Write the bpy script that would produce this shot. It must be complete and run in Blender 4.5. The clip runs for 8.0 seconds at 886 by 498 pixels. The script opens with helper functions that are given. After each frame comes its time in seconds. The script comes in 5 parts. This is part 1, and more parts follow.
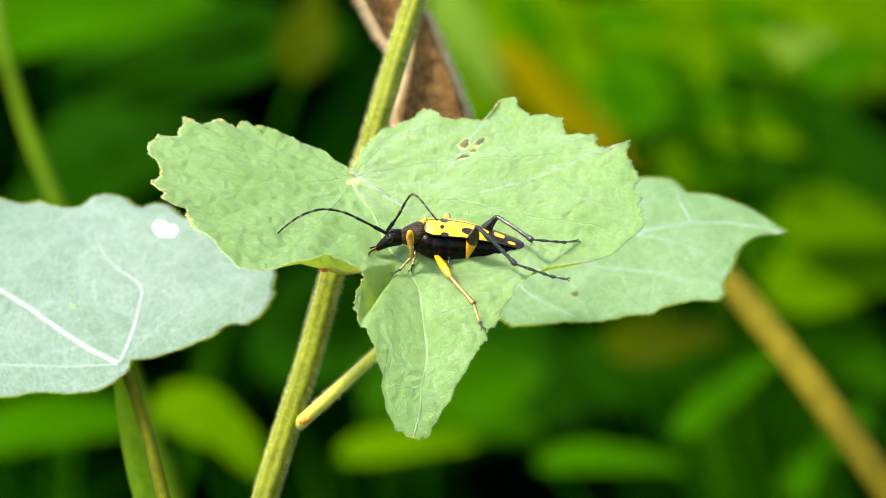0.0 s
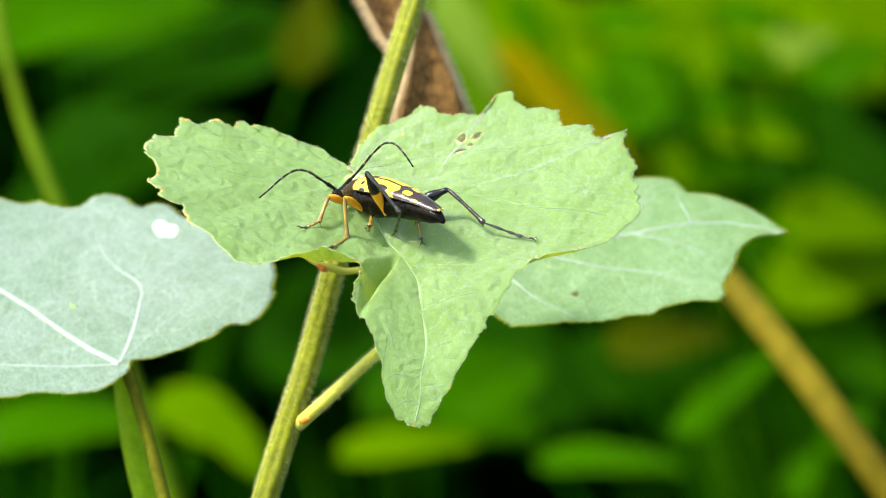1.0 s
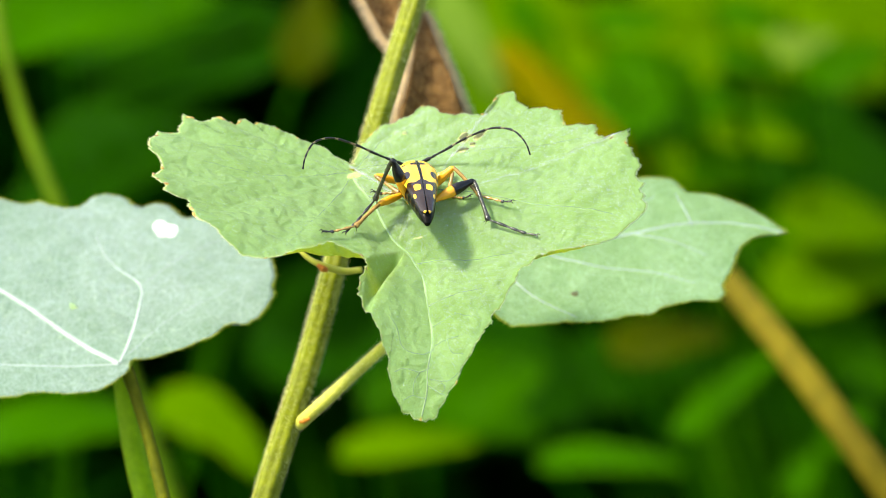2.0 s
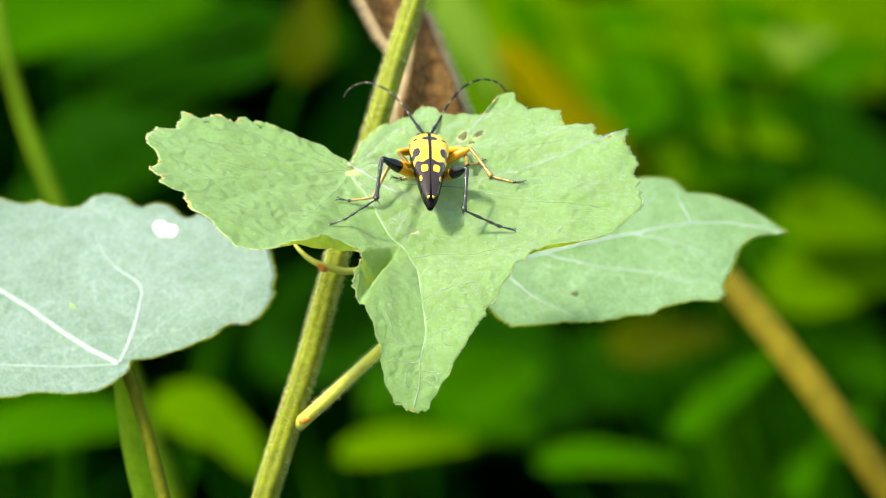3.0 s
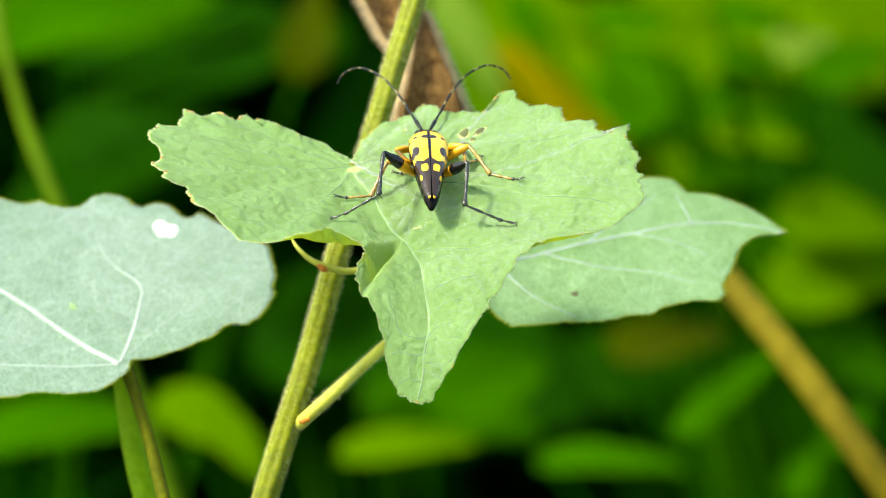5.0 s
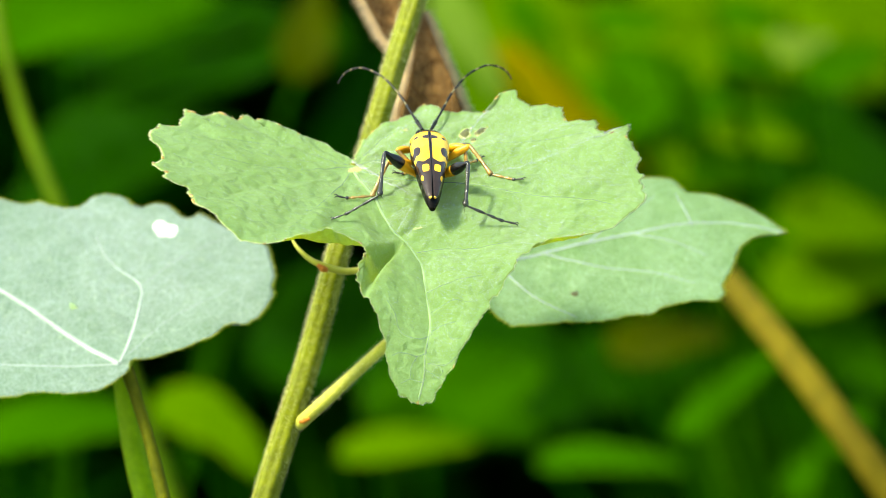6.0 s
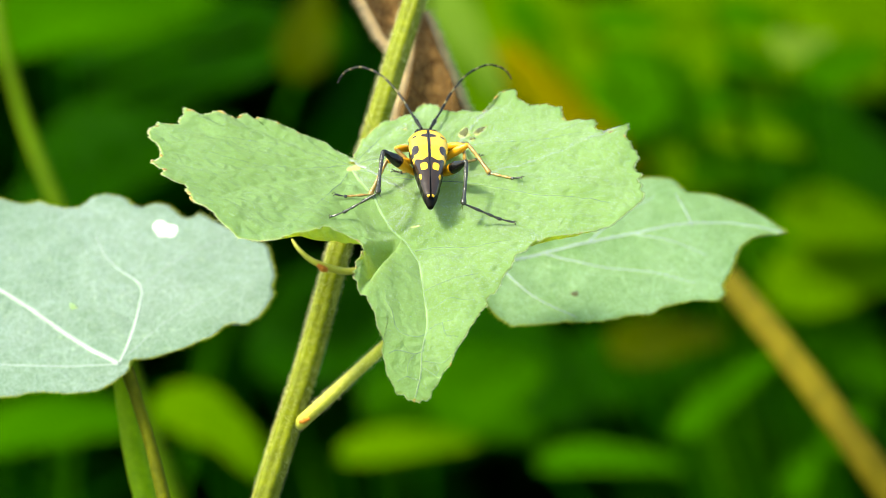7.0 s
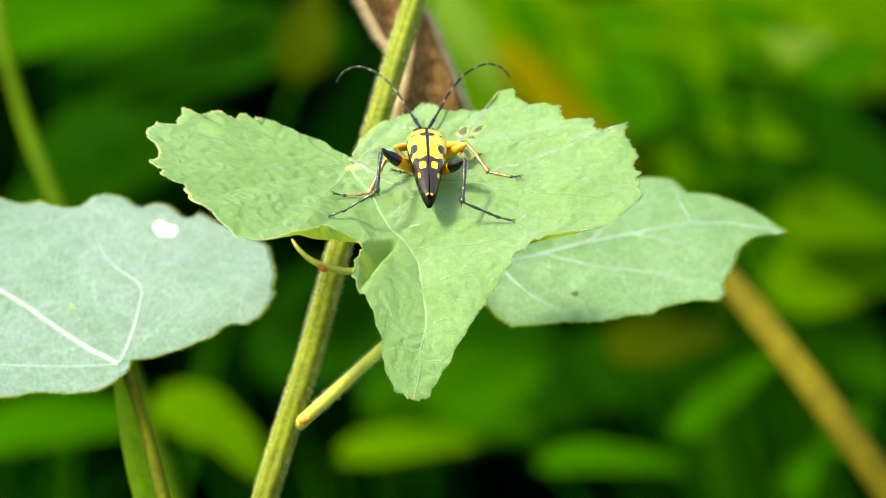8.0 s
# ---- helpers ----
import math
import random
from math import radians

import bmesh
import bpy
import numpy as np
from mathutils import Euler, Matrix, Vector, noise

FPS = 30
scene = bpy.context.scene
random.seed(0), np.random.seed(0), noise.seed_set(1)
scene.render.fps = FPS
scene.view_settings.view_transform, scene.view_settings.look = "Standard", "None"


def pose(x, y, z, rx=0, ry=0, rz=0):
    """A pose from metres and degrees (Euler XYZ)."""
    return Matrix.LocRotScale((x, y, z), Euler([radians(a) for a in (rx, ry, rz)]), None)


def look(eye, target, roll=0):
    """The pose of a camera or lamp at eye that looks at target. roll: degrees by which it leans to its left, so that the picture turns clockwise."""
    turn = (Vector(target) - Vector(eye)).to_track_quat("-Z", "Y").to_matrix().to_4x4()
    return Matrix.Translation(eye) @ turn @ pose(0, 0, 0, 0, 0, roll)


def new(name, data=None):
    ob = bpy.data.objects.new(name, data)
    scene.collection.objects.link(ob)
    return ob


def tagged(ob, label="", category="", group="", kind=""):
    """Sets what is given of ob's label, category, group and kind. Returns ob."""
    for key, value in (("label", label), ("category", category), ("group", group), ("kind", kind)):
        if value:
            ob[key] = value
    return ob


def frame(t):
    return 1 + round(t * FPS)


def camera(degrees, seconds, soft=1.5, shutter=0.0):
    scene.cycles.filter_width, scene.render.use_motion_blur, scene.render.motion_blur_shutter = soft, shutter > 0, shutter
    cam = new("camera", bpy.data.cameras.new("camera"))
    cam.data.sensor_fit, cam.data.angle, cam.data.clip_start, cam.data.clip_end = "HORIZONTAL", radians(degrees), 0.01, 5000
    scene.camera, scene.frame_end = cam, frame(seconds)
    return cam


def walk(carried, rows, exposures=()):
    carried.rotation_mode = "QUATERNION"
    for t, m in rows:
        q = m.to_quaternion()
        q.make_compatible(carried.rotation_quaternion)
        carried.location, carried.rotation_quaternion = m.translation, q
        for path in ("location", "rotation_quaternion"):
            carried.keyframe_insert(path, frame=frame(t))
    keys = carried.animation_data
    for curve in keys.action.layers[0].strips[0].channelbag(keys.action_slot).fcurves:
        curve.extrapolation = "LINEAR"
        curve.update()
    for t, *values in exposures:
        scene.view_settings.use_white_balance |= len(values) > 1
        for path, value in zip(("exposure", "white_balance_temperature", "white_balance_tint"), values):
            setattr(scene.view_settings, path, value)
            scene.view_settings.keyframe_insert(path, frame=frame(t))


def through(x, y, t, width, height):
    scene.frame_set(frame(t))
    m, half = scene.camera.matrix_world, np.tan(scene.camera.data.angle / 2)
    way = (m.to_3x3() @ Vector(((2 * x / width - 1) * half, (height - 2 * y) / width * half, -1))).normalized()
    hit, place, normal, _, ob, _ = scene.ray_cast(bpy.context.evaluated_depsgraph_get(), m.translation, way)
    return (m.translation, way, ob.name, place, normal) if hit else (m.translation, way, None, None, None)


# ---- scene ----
# ---- camera: it stands still, a hand's length from the leaf ----
cam = camera(11.5, 8.0, soft=0.55)
EYE = (0.00000, -0.40897, 0.73288)
AIM = (0.0, 0.0, 0.6)
walk(cam, [(0.0, look(EYE, AIM)), (8.0, look(EYE, AIM))], exposures=[(0.0, 1.62, 6900, 5), (1.5, 1.60, 6900, 6), (3.0, 1.55, 7000, 2), (8.0, 1.55, 7300, -4)])
cam.data.dof.use_dof = True
cam.data.dof.focus_distance = 0.423
cam.data.dof.aperture_fstop = 34.0

# ---- light: hazy sun over the camera's left shoulder, and the sky ----
SUN_FROM = Vector((-0.57, -0.13, 0.81)).normalized()
world = bpy.data.worlds.new("sky")
scene.world = world
world.use_nodes = True
wn = world.node_tree
wn.nodes.clear()
sky = wn.nodes.new("ShaderNodeTexSky")
sky.sky_type = "NISHITA"
sky.sun_disc = False
sky.sun_elevation = math.asin(SUN_FROM.z)
sky.sun_rotation = math.atan2(SUN_FROM.x, SUN_FROM.y)
sky.dust_density = 2.0
back = wn.nodes.new("ShaderNodeBackground")
back.inputs["Strength"].default_value = 0.15
wout = wn.nodes.new("ShaderNodeOutputWorld")
wn.links.new(sky.outputs["Color"], back.inputs["Color"])
wn.links.new(back.outputs["Background"], wout.inputs["Surface"])
sun_data = bpy.data.lights.new("sun", "SUN")
sun_data.energy = 2.4
sun_data.angle = radians(8.0)
sun_data.color = (1.0, 0.95, 0.86)
sun = new("sun", sun_data)
sun.matrix_world = look(SUN_FROM * 5, (0, 0, 0))

# ---- materials ----


def shader(name, rough=0.5, spec=0.5, sheen=0.0, metallic=0.0):
    """A node material with its Principled shader; returns material, tree, shader."""
    mat = bpy.data.materials.new(name)
    mat.use_nodes = True
    tree = mat.node_tree
    b = tree.nodes["Principled BSDF"]
    b.inputs["Roughness"].default_value = rough
    b.inputs["Specular IOR Level"].default_value = spec
    b.inputs["Sheen Weight"].default_value = sheen
    b.inputs["Metallic"].default_value = metallic
    return mat, tree, b


def node(tree, kind, **inputs):
    n = tree.nodes.new(kind)
    for key, value in inputs.items():
        n.inputs[key.replace("_", " ")].default_value = value
    return n


def noise_tex(tree, scale, detail=3.0, rough=0.55):
    c = tree.nodes.new("ShaderNodeTexCoord")
    n = node(tree, "ShaderNodeTexNoise", Scale=scale, Detail=detail, Roughness=rough)
    tree.links.new(c.outputs["Object"], n.inputs["Vector"])
    return n


def ramp(tree, source, stops):
    r = tree.nodes.new("ShaderNodeValToRGB")
    els = r.color_ramp.elements
    while len(els) < len(stops):
        els.new(0.5)
    for e, (p, c) in zip(els, stops):
        e.position, e.color = p, (*c, 1.0)
    tree.links.new(source, r.inputs["Fac"])
    return r


def mixed(tree, fac, a, b):
    m = tree.nodes.new("ShaderNodeMix")
    m.data_type = "RGBA"
    for value, k in ((fac, 0), (a, 6), (b, 7)):
        if isinstance(value, (float, int)):
            m.inputs[k].default_value = value
        elif isinstance(value, tuple):
            m.inputs[k].default_value = (*value, 1.0)
        else:
            tree.links.new(value, m.inputs[k])
    return m.outputs[2]


def bumped(tree, b, height, strength, distance):
    n = node(tree, "ShaderNodeBump", Strength=strength, Distance=distance)
    tree.links.new(height, n.inputs["Height"])
    tree.links.new(n.outputs["Normal"], b.inputs["Normal"])


def leaf_material(name, dark, light, through_colour, through=0.3, scale=1.0, sheen=0.3, rough=0.5, spec=0.4, relief=0.5, net_tone=0.1, grain=1.0, bulge=0.0, specks=0.0):
    """Downy leaf: mottled green, net of small veins, woolly relief, light through the blade."""
    mat, tree, b = shader(name, rough, spec, sheen)
    b.inputs["Sheen Roughness"].default_value = 0.5
    big = noise_tex(tree, 140 * scale, 4.0)
    col = ramp(tree, big.outputs["Fac"], [(0.3, dark), (0.7, light)])
    fine = noise_tex(tree, 6500 * scale, 3.0, 0.7)
    speck = ramp(tree, fine.outputs["Fac"], [(0.36, tuple(1 - v * grain for v in (0.48, 0.40, 0.50))), (0.5, (1.0, 1.0, 1.0)), (0.66, tuple(1 + v * grain for v in (0.40, 0.30, 0.45)))])
    c = tree.nodes.new("ShaderNodeTexCoord")
    wob = noise_tex(tree, 400 * scale, 2.0)
    shift = tree.nodes.new("ShaderNodeVectorMath")
    shift.operation = "MULTIPLY_ADD"
    shift.inputs[1].default_value = (0.0012 / scale,) * 3
    tree.links.new(wob.outputs["Color"], shift.inputs[0])
    tree.links.new(c.outputs["Object"], shift.inputs[2])
    cells = tree.nodes.new("ShaderNodeTexVoronoi")
    cells.feature = "DISTANCE_TO_EDGE"
    cells.inputs["Scale"].default_value = 640 * scale
    tree.links.new(shift.outputs["Vector"], cells.inputs["Vector"])
    net = ramp(tree, cells.outputs["Distance"], [(0.0, (1.0, 1.0, 1.0)), (0.06, (0.0, 0.0, 0.0))])
    m = tree.nodes.new("ShaderNodeMix")
    m.data_type, m.blend_type = "RGBA", "MULTIPLY"
    m.inputs[0].default_value = 1.0
    tree.links.new(col.outputs["Color"], m.inputs[6])
    tree.links.new(speck.outputs["Color"], m.inputs[7])
    fade = node(tree, "ShaderNodeMath")
    fade.operation = "MULTIPLY"
    fade.inputs[1].default_value = net_tone
    tree.links.new(net.outputs["Color"], fade.inputs[0])
    vein_tone = tuple(min(1.0, v * 1.9 + 0.05) for v in light)
    colour = mixed(tree, fade.outputs[0], m.outputs[2], vein_tone)
    if specks:
        # sparse pale specks: the glint of leaf hairs, painted into the colour
        glint_dots = noise_tex(tree, 2600 * scale, 1.0, 0.5)
        few = ramp(tree, glint_dots.outputs["Fac"], [(0.66, (0.0, 0.0, 0.0)), (0.76, (specks, specks, specks))])
        colour = mixed(tree, few.outputs["Color"], colour, (0.62, 0.78, 0.50))
        patches = noise_tex(tree, 1100 * scale, 2.0, 0.5)
        deep = ramp(tree, patches.outputs["Fac"], [(0.34, (0.62, 0.70, 0.55)), (0.52, (1.0, 1.0, 1.0))])
        pm = tree.nodes.new("ShaderNodeMix")
        pm.data_type, pm.blend_type = "RGBA", "MULTIPLY"
        pm.inputs[0].default_value = specks
        tree.links.new(colour, pm.inputs[6])
        tree.links.new(deep.outputs["Color"], pm.inputs[7])
        colour = pm.outputs[2]
    tree.links.new(colour, b.inputs["Base Color"])
    h = node(tree, "ShaderNodeMath")
    h.operation = "MULTIPLY_ADD"
    h.inputs[1].default_value = 0.2
    tree.links.new(net.outputs["Color"], h.inputs[0])
    tree.links.new(fine.outputs["Fac"], h.inputs[2])
    tiny = noise_tex(tree, 1900 * scale, 3.0, 0.6)
    h2 = node(tree, "ShaderNodeMath")
    h2.operation = "MULTIPLY_ADD"
    h2.inputs[1].default_value = 0.5
    tree.links.new(tiny.outputs["Fac"], h2.inputs[0])
    tree.links.new(h.outputs[0], h2.inputs[2])
    swell = node(tree, "ShaderNodeMath")
    swell.operation = "MULTIPLY_ADD"
    swell.inputs[1].default_value = bulge
    tree.links.new(cells.outputs["Distance"], swell.inputs[0])
    tree.links.new(h2.outputs[0], swell.inputs[2])
    bumped(tree, b, swell.outputs[0], relief, 0.00024 / scale)
    tr = tree.nodes.new("ShaderNodeBsdfTranslucent")
    tr.inputs["Color"].default_value = (*through_colour, 1.0)
    mx = tree.nodes.new("ShaderNodeMixShader")
    mx.inputs[0].default_value = through
    out = tree.nodes["Material Output"]
    tree.links.new(b.outputs["BSDF"], mx.inputs[1])
    tree.links.new(tr.outputs["BSDF"], mx.inputs[2])
    tree.links.new(mx.outputs["Shader"], out.inputs["Surface"])
    return mat


def fuzzy_material(name, dark, light, scale, rough=0.6, sheen=0.3, relief=0.4, distance=0.0002, stretch=1.0, spec=0.35):
    mat, tree, b = shader(name, rough, spec, sheen)
    n = noise_tex(tree, scale, 4.0, 0.65)
    if stretch != 1.0:
        mp = tree.nodes.new("ShaderNodeMapping")
        mp.inputs["Scale"].default_value = (1, 1, stretch)
        c = tree.nodes.new("ShaderNodeTexCoord")
        tree.links.new(c.outputs["Object"], mp.inputs["Vector"])
        tree.links.new(mp.outputs["Vector"], n.inputs["Vector"])
    big = noise_tex(tree, scale * 0.12, 2.0)
    r = ramp(tree, n.outputs["Fac"], [(0.3, dark), (0.7, light)])
    r2 = ramp(tree, big.outputs["Fac"], [(0.3, (0.75, 0.75, 0.75)), (0.7, (1.15, 1.15, 1.15))])
    m = tree.nodes.new("ShaderNodeMix")
    m.data_type, m.blend_type = "RGBA", "MULTIPLY"
    m.inputs[0].default_value = 1.0
    tree.links.new(r.outputs["Color"], m.inputs[6])
    tree.links.new(r2.outputs["Color"], m.inputs[7])
    tree.links.new(m.outputs[2], b.inputs["Base Color"])
    bumped(tree, b, n.outputs["Fac"], relief, distance)
    return mat




def hair_material(name, colour):
    """Fine hairs that scatter the light which falls on and through them."""
    mat, tree, b = shader(name, 0.6, 0.2)
    n = noise_tex(tree, 900, 2.0)
    tone = ramp(tree, n.outputs["Fac"], [(0.3, tuple(v * 0.85 for v in colour)), (0.7, tuple(min(1.0, v * 1.12) for v in colour))])
    tr = tree.nodes.new("ShaderNodeBsdfTranslucent")
    mx = tree.nodes.new("ShaderNodeMixShader")
    mx.inputs[0].default_value = 0.5
    tree.links.new(tone.outputs["Color"], b.inputs["Base Color"])
    tree.links.new(tone.outputs["Color"], tr.inputs["Color"])
    tree.links.new(b.outputs["BSDF"], mx.inputs[1])
    tree.links.new(tr.outputs["BSDF"], mx.inputs[2])
    tree.links.new(mx.outputs["Shader"], tree.nodes["Material Output"].inputs["Surface"])
    return mat


LEAF = leaf_material("downy_leaf", (0.213, 0.376, 0.106), (0.308, 0.492, 0.198), (0.90, 1.0, 0.03), 0.44, 1.0, 0.14, 0.42, 0.5, 1.0, 0.13, 0.6, 2.8, 0.5)
LEAF_L = leaf_material("pale_leaf", (0.172, 0.268, 0.180), (0.252, 0.338, 0.275), (0.26, 0.60, 0.04), 0.25, 0.6, 0.2, 0.45, 0.35, 0.6, 0.16, 0.9, 0.8, 0.3)
LEAF_R = leaf_material("pale_green_leaf", (0.19, 0.33, 0.115), (0.28, 0.43, 0.22), (0.50, 0.75, 0.04), 0.36, 0.6, 0.15, 0.5, 0.3, 0.6, 0.16, 0.9, 0.8, 0.35)
VEIN = fuzzy_material("pale_vein", (0.185, 0.28, 0.11), (0.235, 0.33, 0.16), 2500, 0.7, 0.1, spec=0.15)
HALO = fuzzy_material("yellowed_scar_rim", (0.30, 0.34, 0.10), (0.40, 0.43, 0.17), 2500, 0.7, 0.1, spec=0.15)
WHITE_VEIN = fuzzy_material("white_vein", (0.34, 0.42, 0.35), (0.40, 0.47, 0.41), 2000, 0.6, 0.1)
LEAF_DOWN = hair_material("leaf_down", (0.88, 0.90, 0.88))
STEM = fuzzy_material("yellow_green_stem", (0.105, 0.122, 0.001), (0.22, 0.245, 0.004), 1400, 0.5, 0.0, 0.3, 0.0003, spec=0.15)
# Darker copy of the green stem; the shade lies in the colour.
STALK = fuzzy_material("shade_toned_green_stem", (0.055, 0.11, 0.001), (0.085, 0.15, 0.002), 500, 0.7, 0.0, spec=0.05)
GREEN_STEM = fuzzy_material("green_stem", (0.14, 0.26, 0.002), (0.22, 0.35, 0.004), 900, 0.6, 0.0, 0.5, 0.0003, spec=0.1)
OLIVE_STEM = fuzzy_material("olive_stem", (0.075, 0.085, 0.001), (0.13, 0.135, 0.003), 1100, 0.6, 0.0, 0.5, 0.0003, spec=0.1)
PETIOLE = fuzzy_material("pale_petiole", (0.46, 0.45, 0.04), (0.58, 0.55, 0.08), 1500, 0.5, 0.1)
DOWN = hair_material("white_down", (0.95, 0.94, 0.55))
EDGE_DOWN = hair_material("pale_edge_down", (0.82, 0.90, 0.50))
TAN_DOWN = hair_material("tan_down", (0.92, 0.76, 0.50))
# Hair yellow that stands in for light shining through the thin leaf edges.
EDGE_GLOW_DOWN = hair_material("edge_glow_down", (0.60, 0.66, 0.08))
BROWN_DOWN = hair_material("brown_down", (0.36, 0.245, 0.12))
BROWN = fuzzy_material("brown_felt", (0.065, 0.028, 0.005), (0.31, 0.17, 0.055), 900, 0.85, 0.05, 0.8, 0.0004, spec=0.08)
SCAR = fuzzy_material("brown_scar", (0.035, 0.040, 0.006), (0.13, 0.135, 0.025), 1800)
PALE_SCAR = fuzzy_material("white_scar", (0.42, 0.45, 0.38), (0.82, 0.80, 0.74), 700)
RUST = fuzzy_material("rusty_tooth", (0.26, 0.10, 0.012), (0.62, 0.48, 0.05), 1500)
AXIL = fuzzy_material("orange_axil", (0.50, 0.13, 0.01), (0.60, 0.24, 0.02), 1500, 0.5, 0.0)
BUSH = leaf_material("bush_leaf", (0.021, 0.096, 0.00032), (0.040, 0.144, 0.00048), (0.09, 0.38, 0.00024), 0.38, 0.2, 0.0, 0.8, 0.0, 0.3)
# Darker copy of the bush leaf, with shade put into its colour.
BUSH_SHADE = leaf_material("shade_toned_bush_leaf", (0.00496, 0.0341, 0.000186), (0.00992, 0.0527, 0.000248), (0.0186, 0.1364, 0.000186), 0.30, 0.2, 0.0, 0.8, 0.0, 0.3)
BUSH_O = leaf_material("withering_bush_leaf", (0.125, 0.118, 0.001), (0.20, 0.165, 0.001), (0.238, 0.2125, 0.00034), 0.30, 0.2, 0.0, 0.8, 0.0, 0.3)
BUSH_B = leaf_material("olive_bush_leaf", (0.030, 0.046, 0.0006), (0.052, 0.070, 0.001), (0.10, 0.14, 0.0004), 0.30, 0.2, 0.0, 0.8, 0.0, 0.3)
# Brighter, yellower copy of the bush leaf: backlight is painted into the colour.
BUSH_LIT = leaf_material("lit_yellow_bush_leaf", (0.056, 0.135, 0.0004), (0.096, 0.20, 0.00064), (0.21, 0.42, 0.00032), 0.38, 0.2, 0.0, 0.8, 0.0, 0.3)
# Near-black green: the deep shade between the thicket's leaves is put into the colour.
THICKET = leaf_material("shade_toned_thicket_leaf", (0.0022, 0.025, 0.00012), (0.0050, 0.040, 0.00018), (0.006, 0.09, 0.00012), 0.2, 0.1, 0.0, 0.8, 0.0, 0.3)
# Palest bush leaf: bright highlights in the foliage, painted as leaf colour.
BUSH_HIGHLIGHT = leaf_material("highlight_bush_leaf", (0.11, 0.20, 0.014), (0.16, 0.265, 0.028), (0.25, 0.42, 0.008), 0.35, 0.2, 0.0, 0.8, 0.0, 0.3)
TWIG = fuzzy_material("brown_twig", (0.085, 0.070, 0.003), (0.15, 0.118, 0.006), 300, 0.7, 0.0, spec=0.05)
# Soil made dark overall, so that its colour carries the plants' shade.
SOIL = fuzzy_material("shade_toned_soil", (0.008, 0.012, 0.002), (0.02, 0.03, 0.005), 30, 0.9, 0.0, 0.5, 0.01)

# ---- building helpers ----
MM = 0.001


def part(name, bm, material, parent, label=""):
    """Links a bmesh as one mesh object under a thing or a part."""
    data = bpy.data.meshes.new(name)
    bm.to_mesh(data)
    bm.free()
    return linked(name, data, material, parent, label)


def linked(name, data, material, parent, label=""):
    for poly in data.polygons:
        poly.use_smooth = True
    for m in material if isinstance(material, (list, tuple)) else [material]:
        data.materials.append(m)
    ob = new(name, data)
    ob.parent = parent
    return tagged(ob, label)


def shell(name, verts, faces, material, parent, label=""):
    data = bpy.data.meshes.new(name)
    data.from_pydata([tuple(map(float, v)) for v in verts], [], faces)
    data.validate()
    return linked(name, data, material, parent, label)


def smooth_line(points, steps):
    """A rounded line through the points, even where they lie unevenly far apart."""
    p = np.array(points, float)
    h = np.maximum(np.linalg.norm(np.diff(p[:, :3], axis=0), axis=1), 1e-9)
    slope = np.diff(p, axis=0) / h[:, None]
    m = np.vstack([slope[:1], (slope[:-1] * h[1:, None] + slope[1:] * h[:-1, None]) / (h[:-1] + h[1:])[:, None], slope[-1:]])
    out = []
    for i in range(len(p) - 1):
        for s in np.linspace(0, 1, steps, endpoint=False):
            out.append((2 * s ** 3 - 3 * s * s + 1) * p[i] + (s ** 3 - 2 * s * s + s) * h[i] * m[i] + (3 * s * s - 2 * s ** 3) * p[i + 1] + (s ** 3 - s * s) * h[i] * m[i + 1])
    out.append(p[-1])
    return np.array(out)


def tube(points, radii, sides=12, steps=8, lumps=0.0, ribs=0.0):
    """Verts and faces of a tapered round rod along a smooth line, closed at both ends."""
    line = smooth_line(points, steps)
    rad = np.interp(np.linspace(0, 1, len(line)), np.linspace(0, 1, len(radii)), radii)
    verts, faces = [], []
    side = None
    for i, c in enumerate(line):
        t = Vector(line[min(i + 1, len(line) - 1)] - line[max(i - 1, 0)]).normalized()
        if side is None:
            side = t.orthogonal().normalized()
        side = (side - t * side.dot(t)).normalized()
        up = t.cross(side)
        for k in range(sides):
            a = 2 * math.pi * k / sides
            r = rad[i] * (1 + lumps * noise.noise(Vector((i * 0.35, math.cos(a) * 1.3, math.sin(a) * 1.3))) + ribs * math.cos(6 * a + 0.3 * math.sin(i * 0.1)))
            verts.append(tuple(Vector(c) + side * (r * math.cos(a)) + up * (r * math.sin(a))))
    n = len(line)
    for i in range(n - 1):
        for k in range(sides):
            k2 = (k + 1) % sides
            faces.append((i * sides + k, i * sides + k2, (i + 1) * sides + k2, (i + 1) * sides + k))
    faces.append(tuple(range(sides - 1, -1, -1)))
    faces.append(tuple(range((n - 1) * sides, n * sides)))
    return verts, faces


def merged(pieces):
    verts, faces = [], []
    for v, f in pieces:
        o = len(verts)
        verts += list(v)
        faces += [tuple(i + o for i in q) for q in f]
    return verts, faces


def outline_of(controls, count, jag, seed):
    """Closed leaf edge in mm through its teeth, with fine irregular nicks."""
    p = np.array(list(controls) + [controls[0]], float)
    length = np.concatenate([[0], np.cumsum(np.linalg.norm(np.diff(p, axis=0), axis=1))])
    s = np.linspace(0, length[-1], count, endpoint=False)
    q = np.stack([np.interp(s, length, p[:, k]) for k in (0, 1)], 1)
    q = (np.roll(q, 1, 0) + 2 * q + np.roll(q, -1, 0)) / 4
    d = np.roll(q, -1, 0) - np.roll(q, 1, 0)
    out = np.stack([-d[:, 1], d[:, 0]], 1) / np.maximum(np.linalg.norm(d, axis=1), 1e-9)[:, None]
    w = np.array([noise.noise(Vector((a * 0.9, seed, 0))) + 0.6 * noise.noise(Vector((a * 2.7, seed, 5))) for a in s])
    return q + out * (w * jag)[:, None]


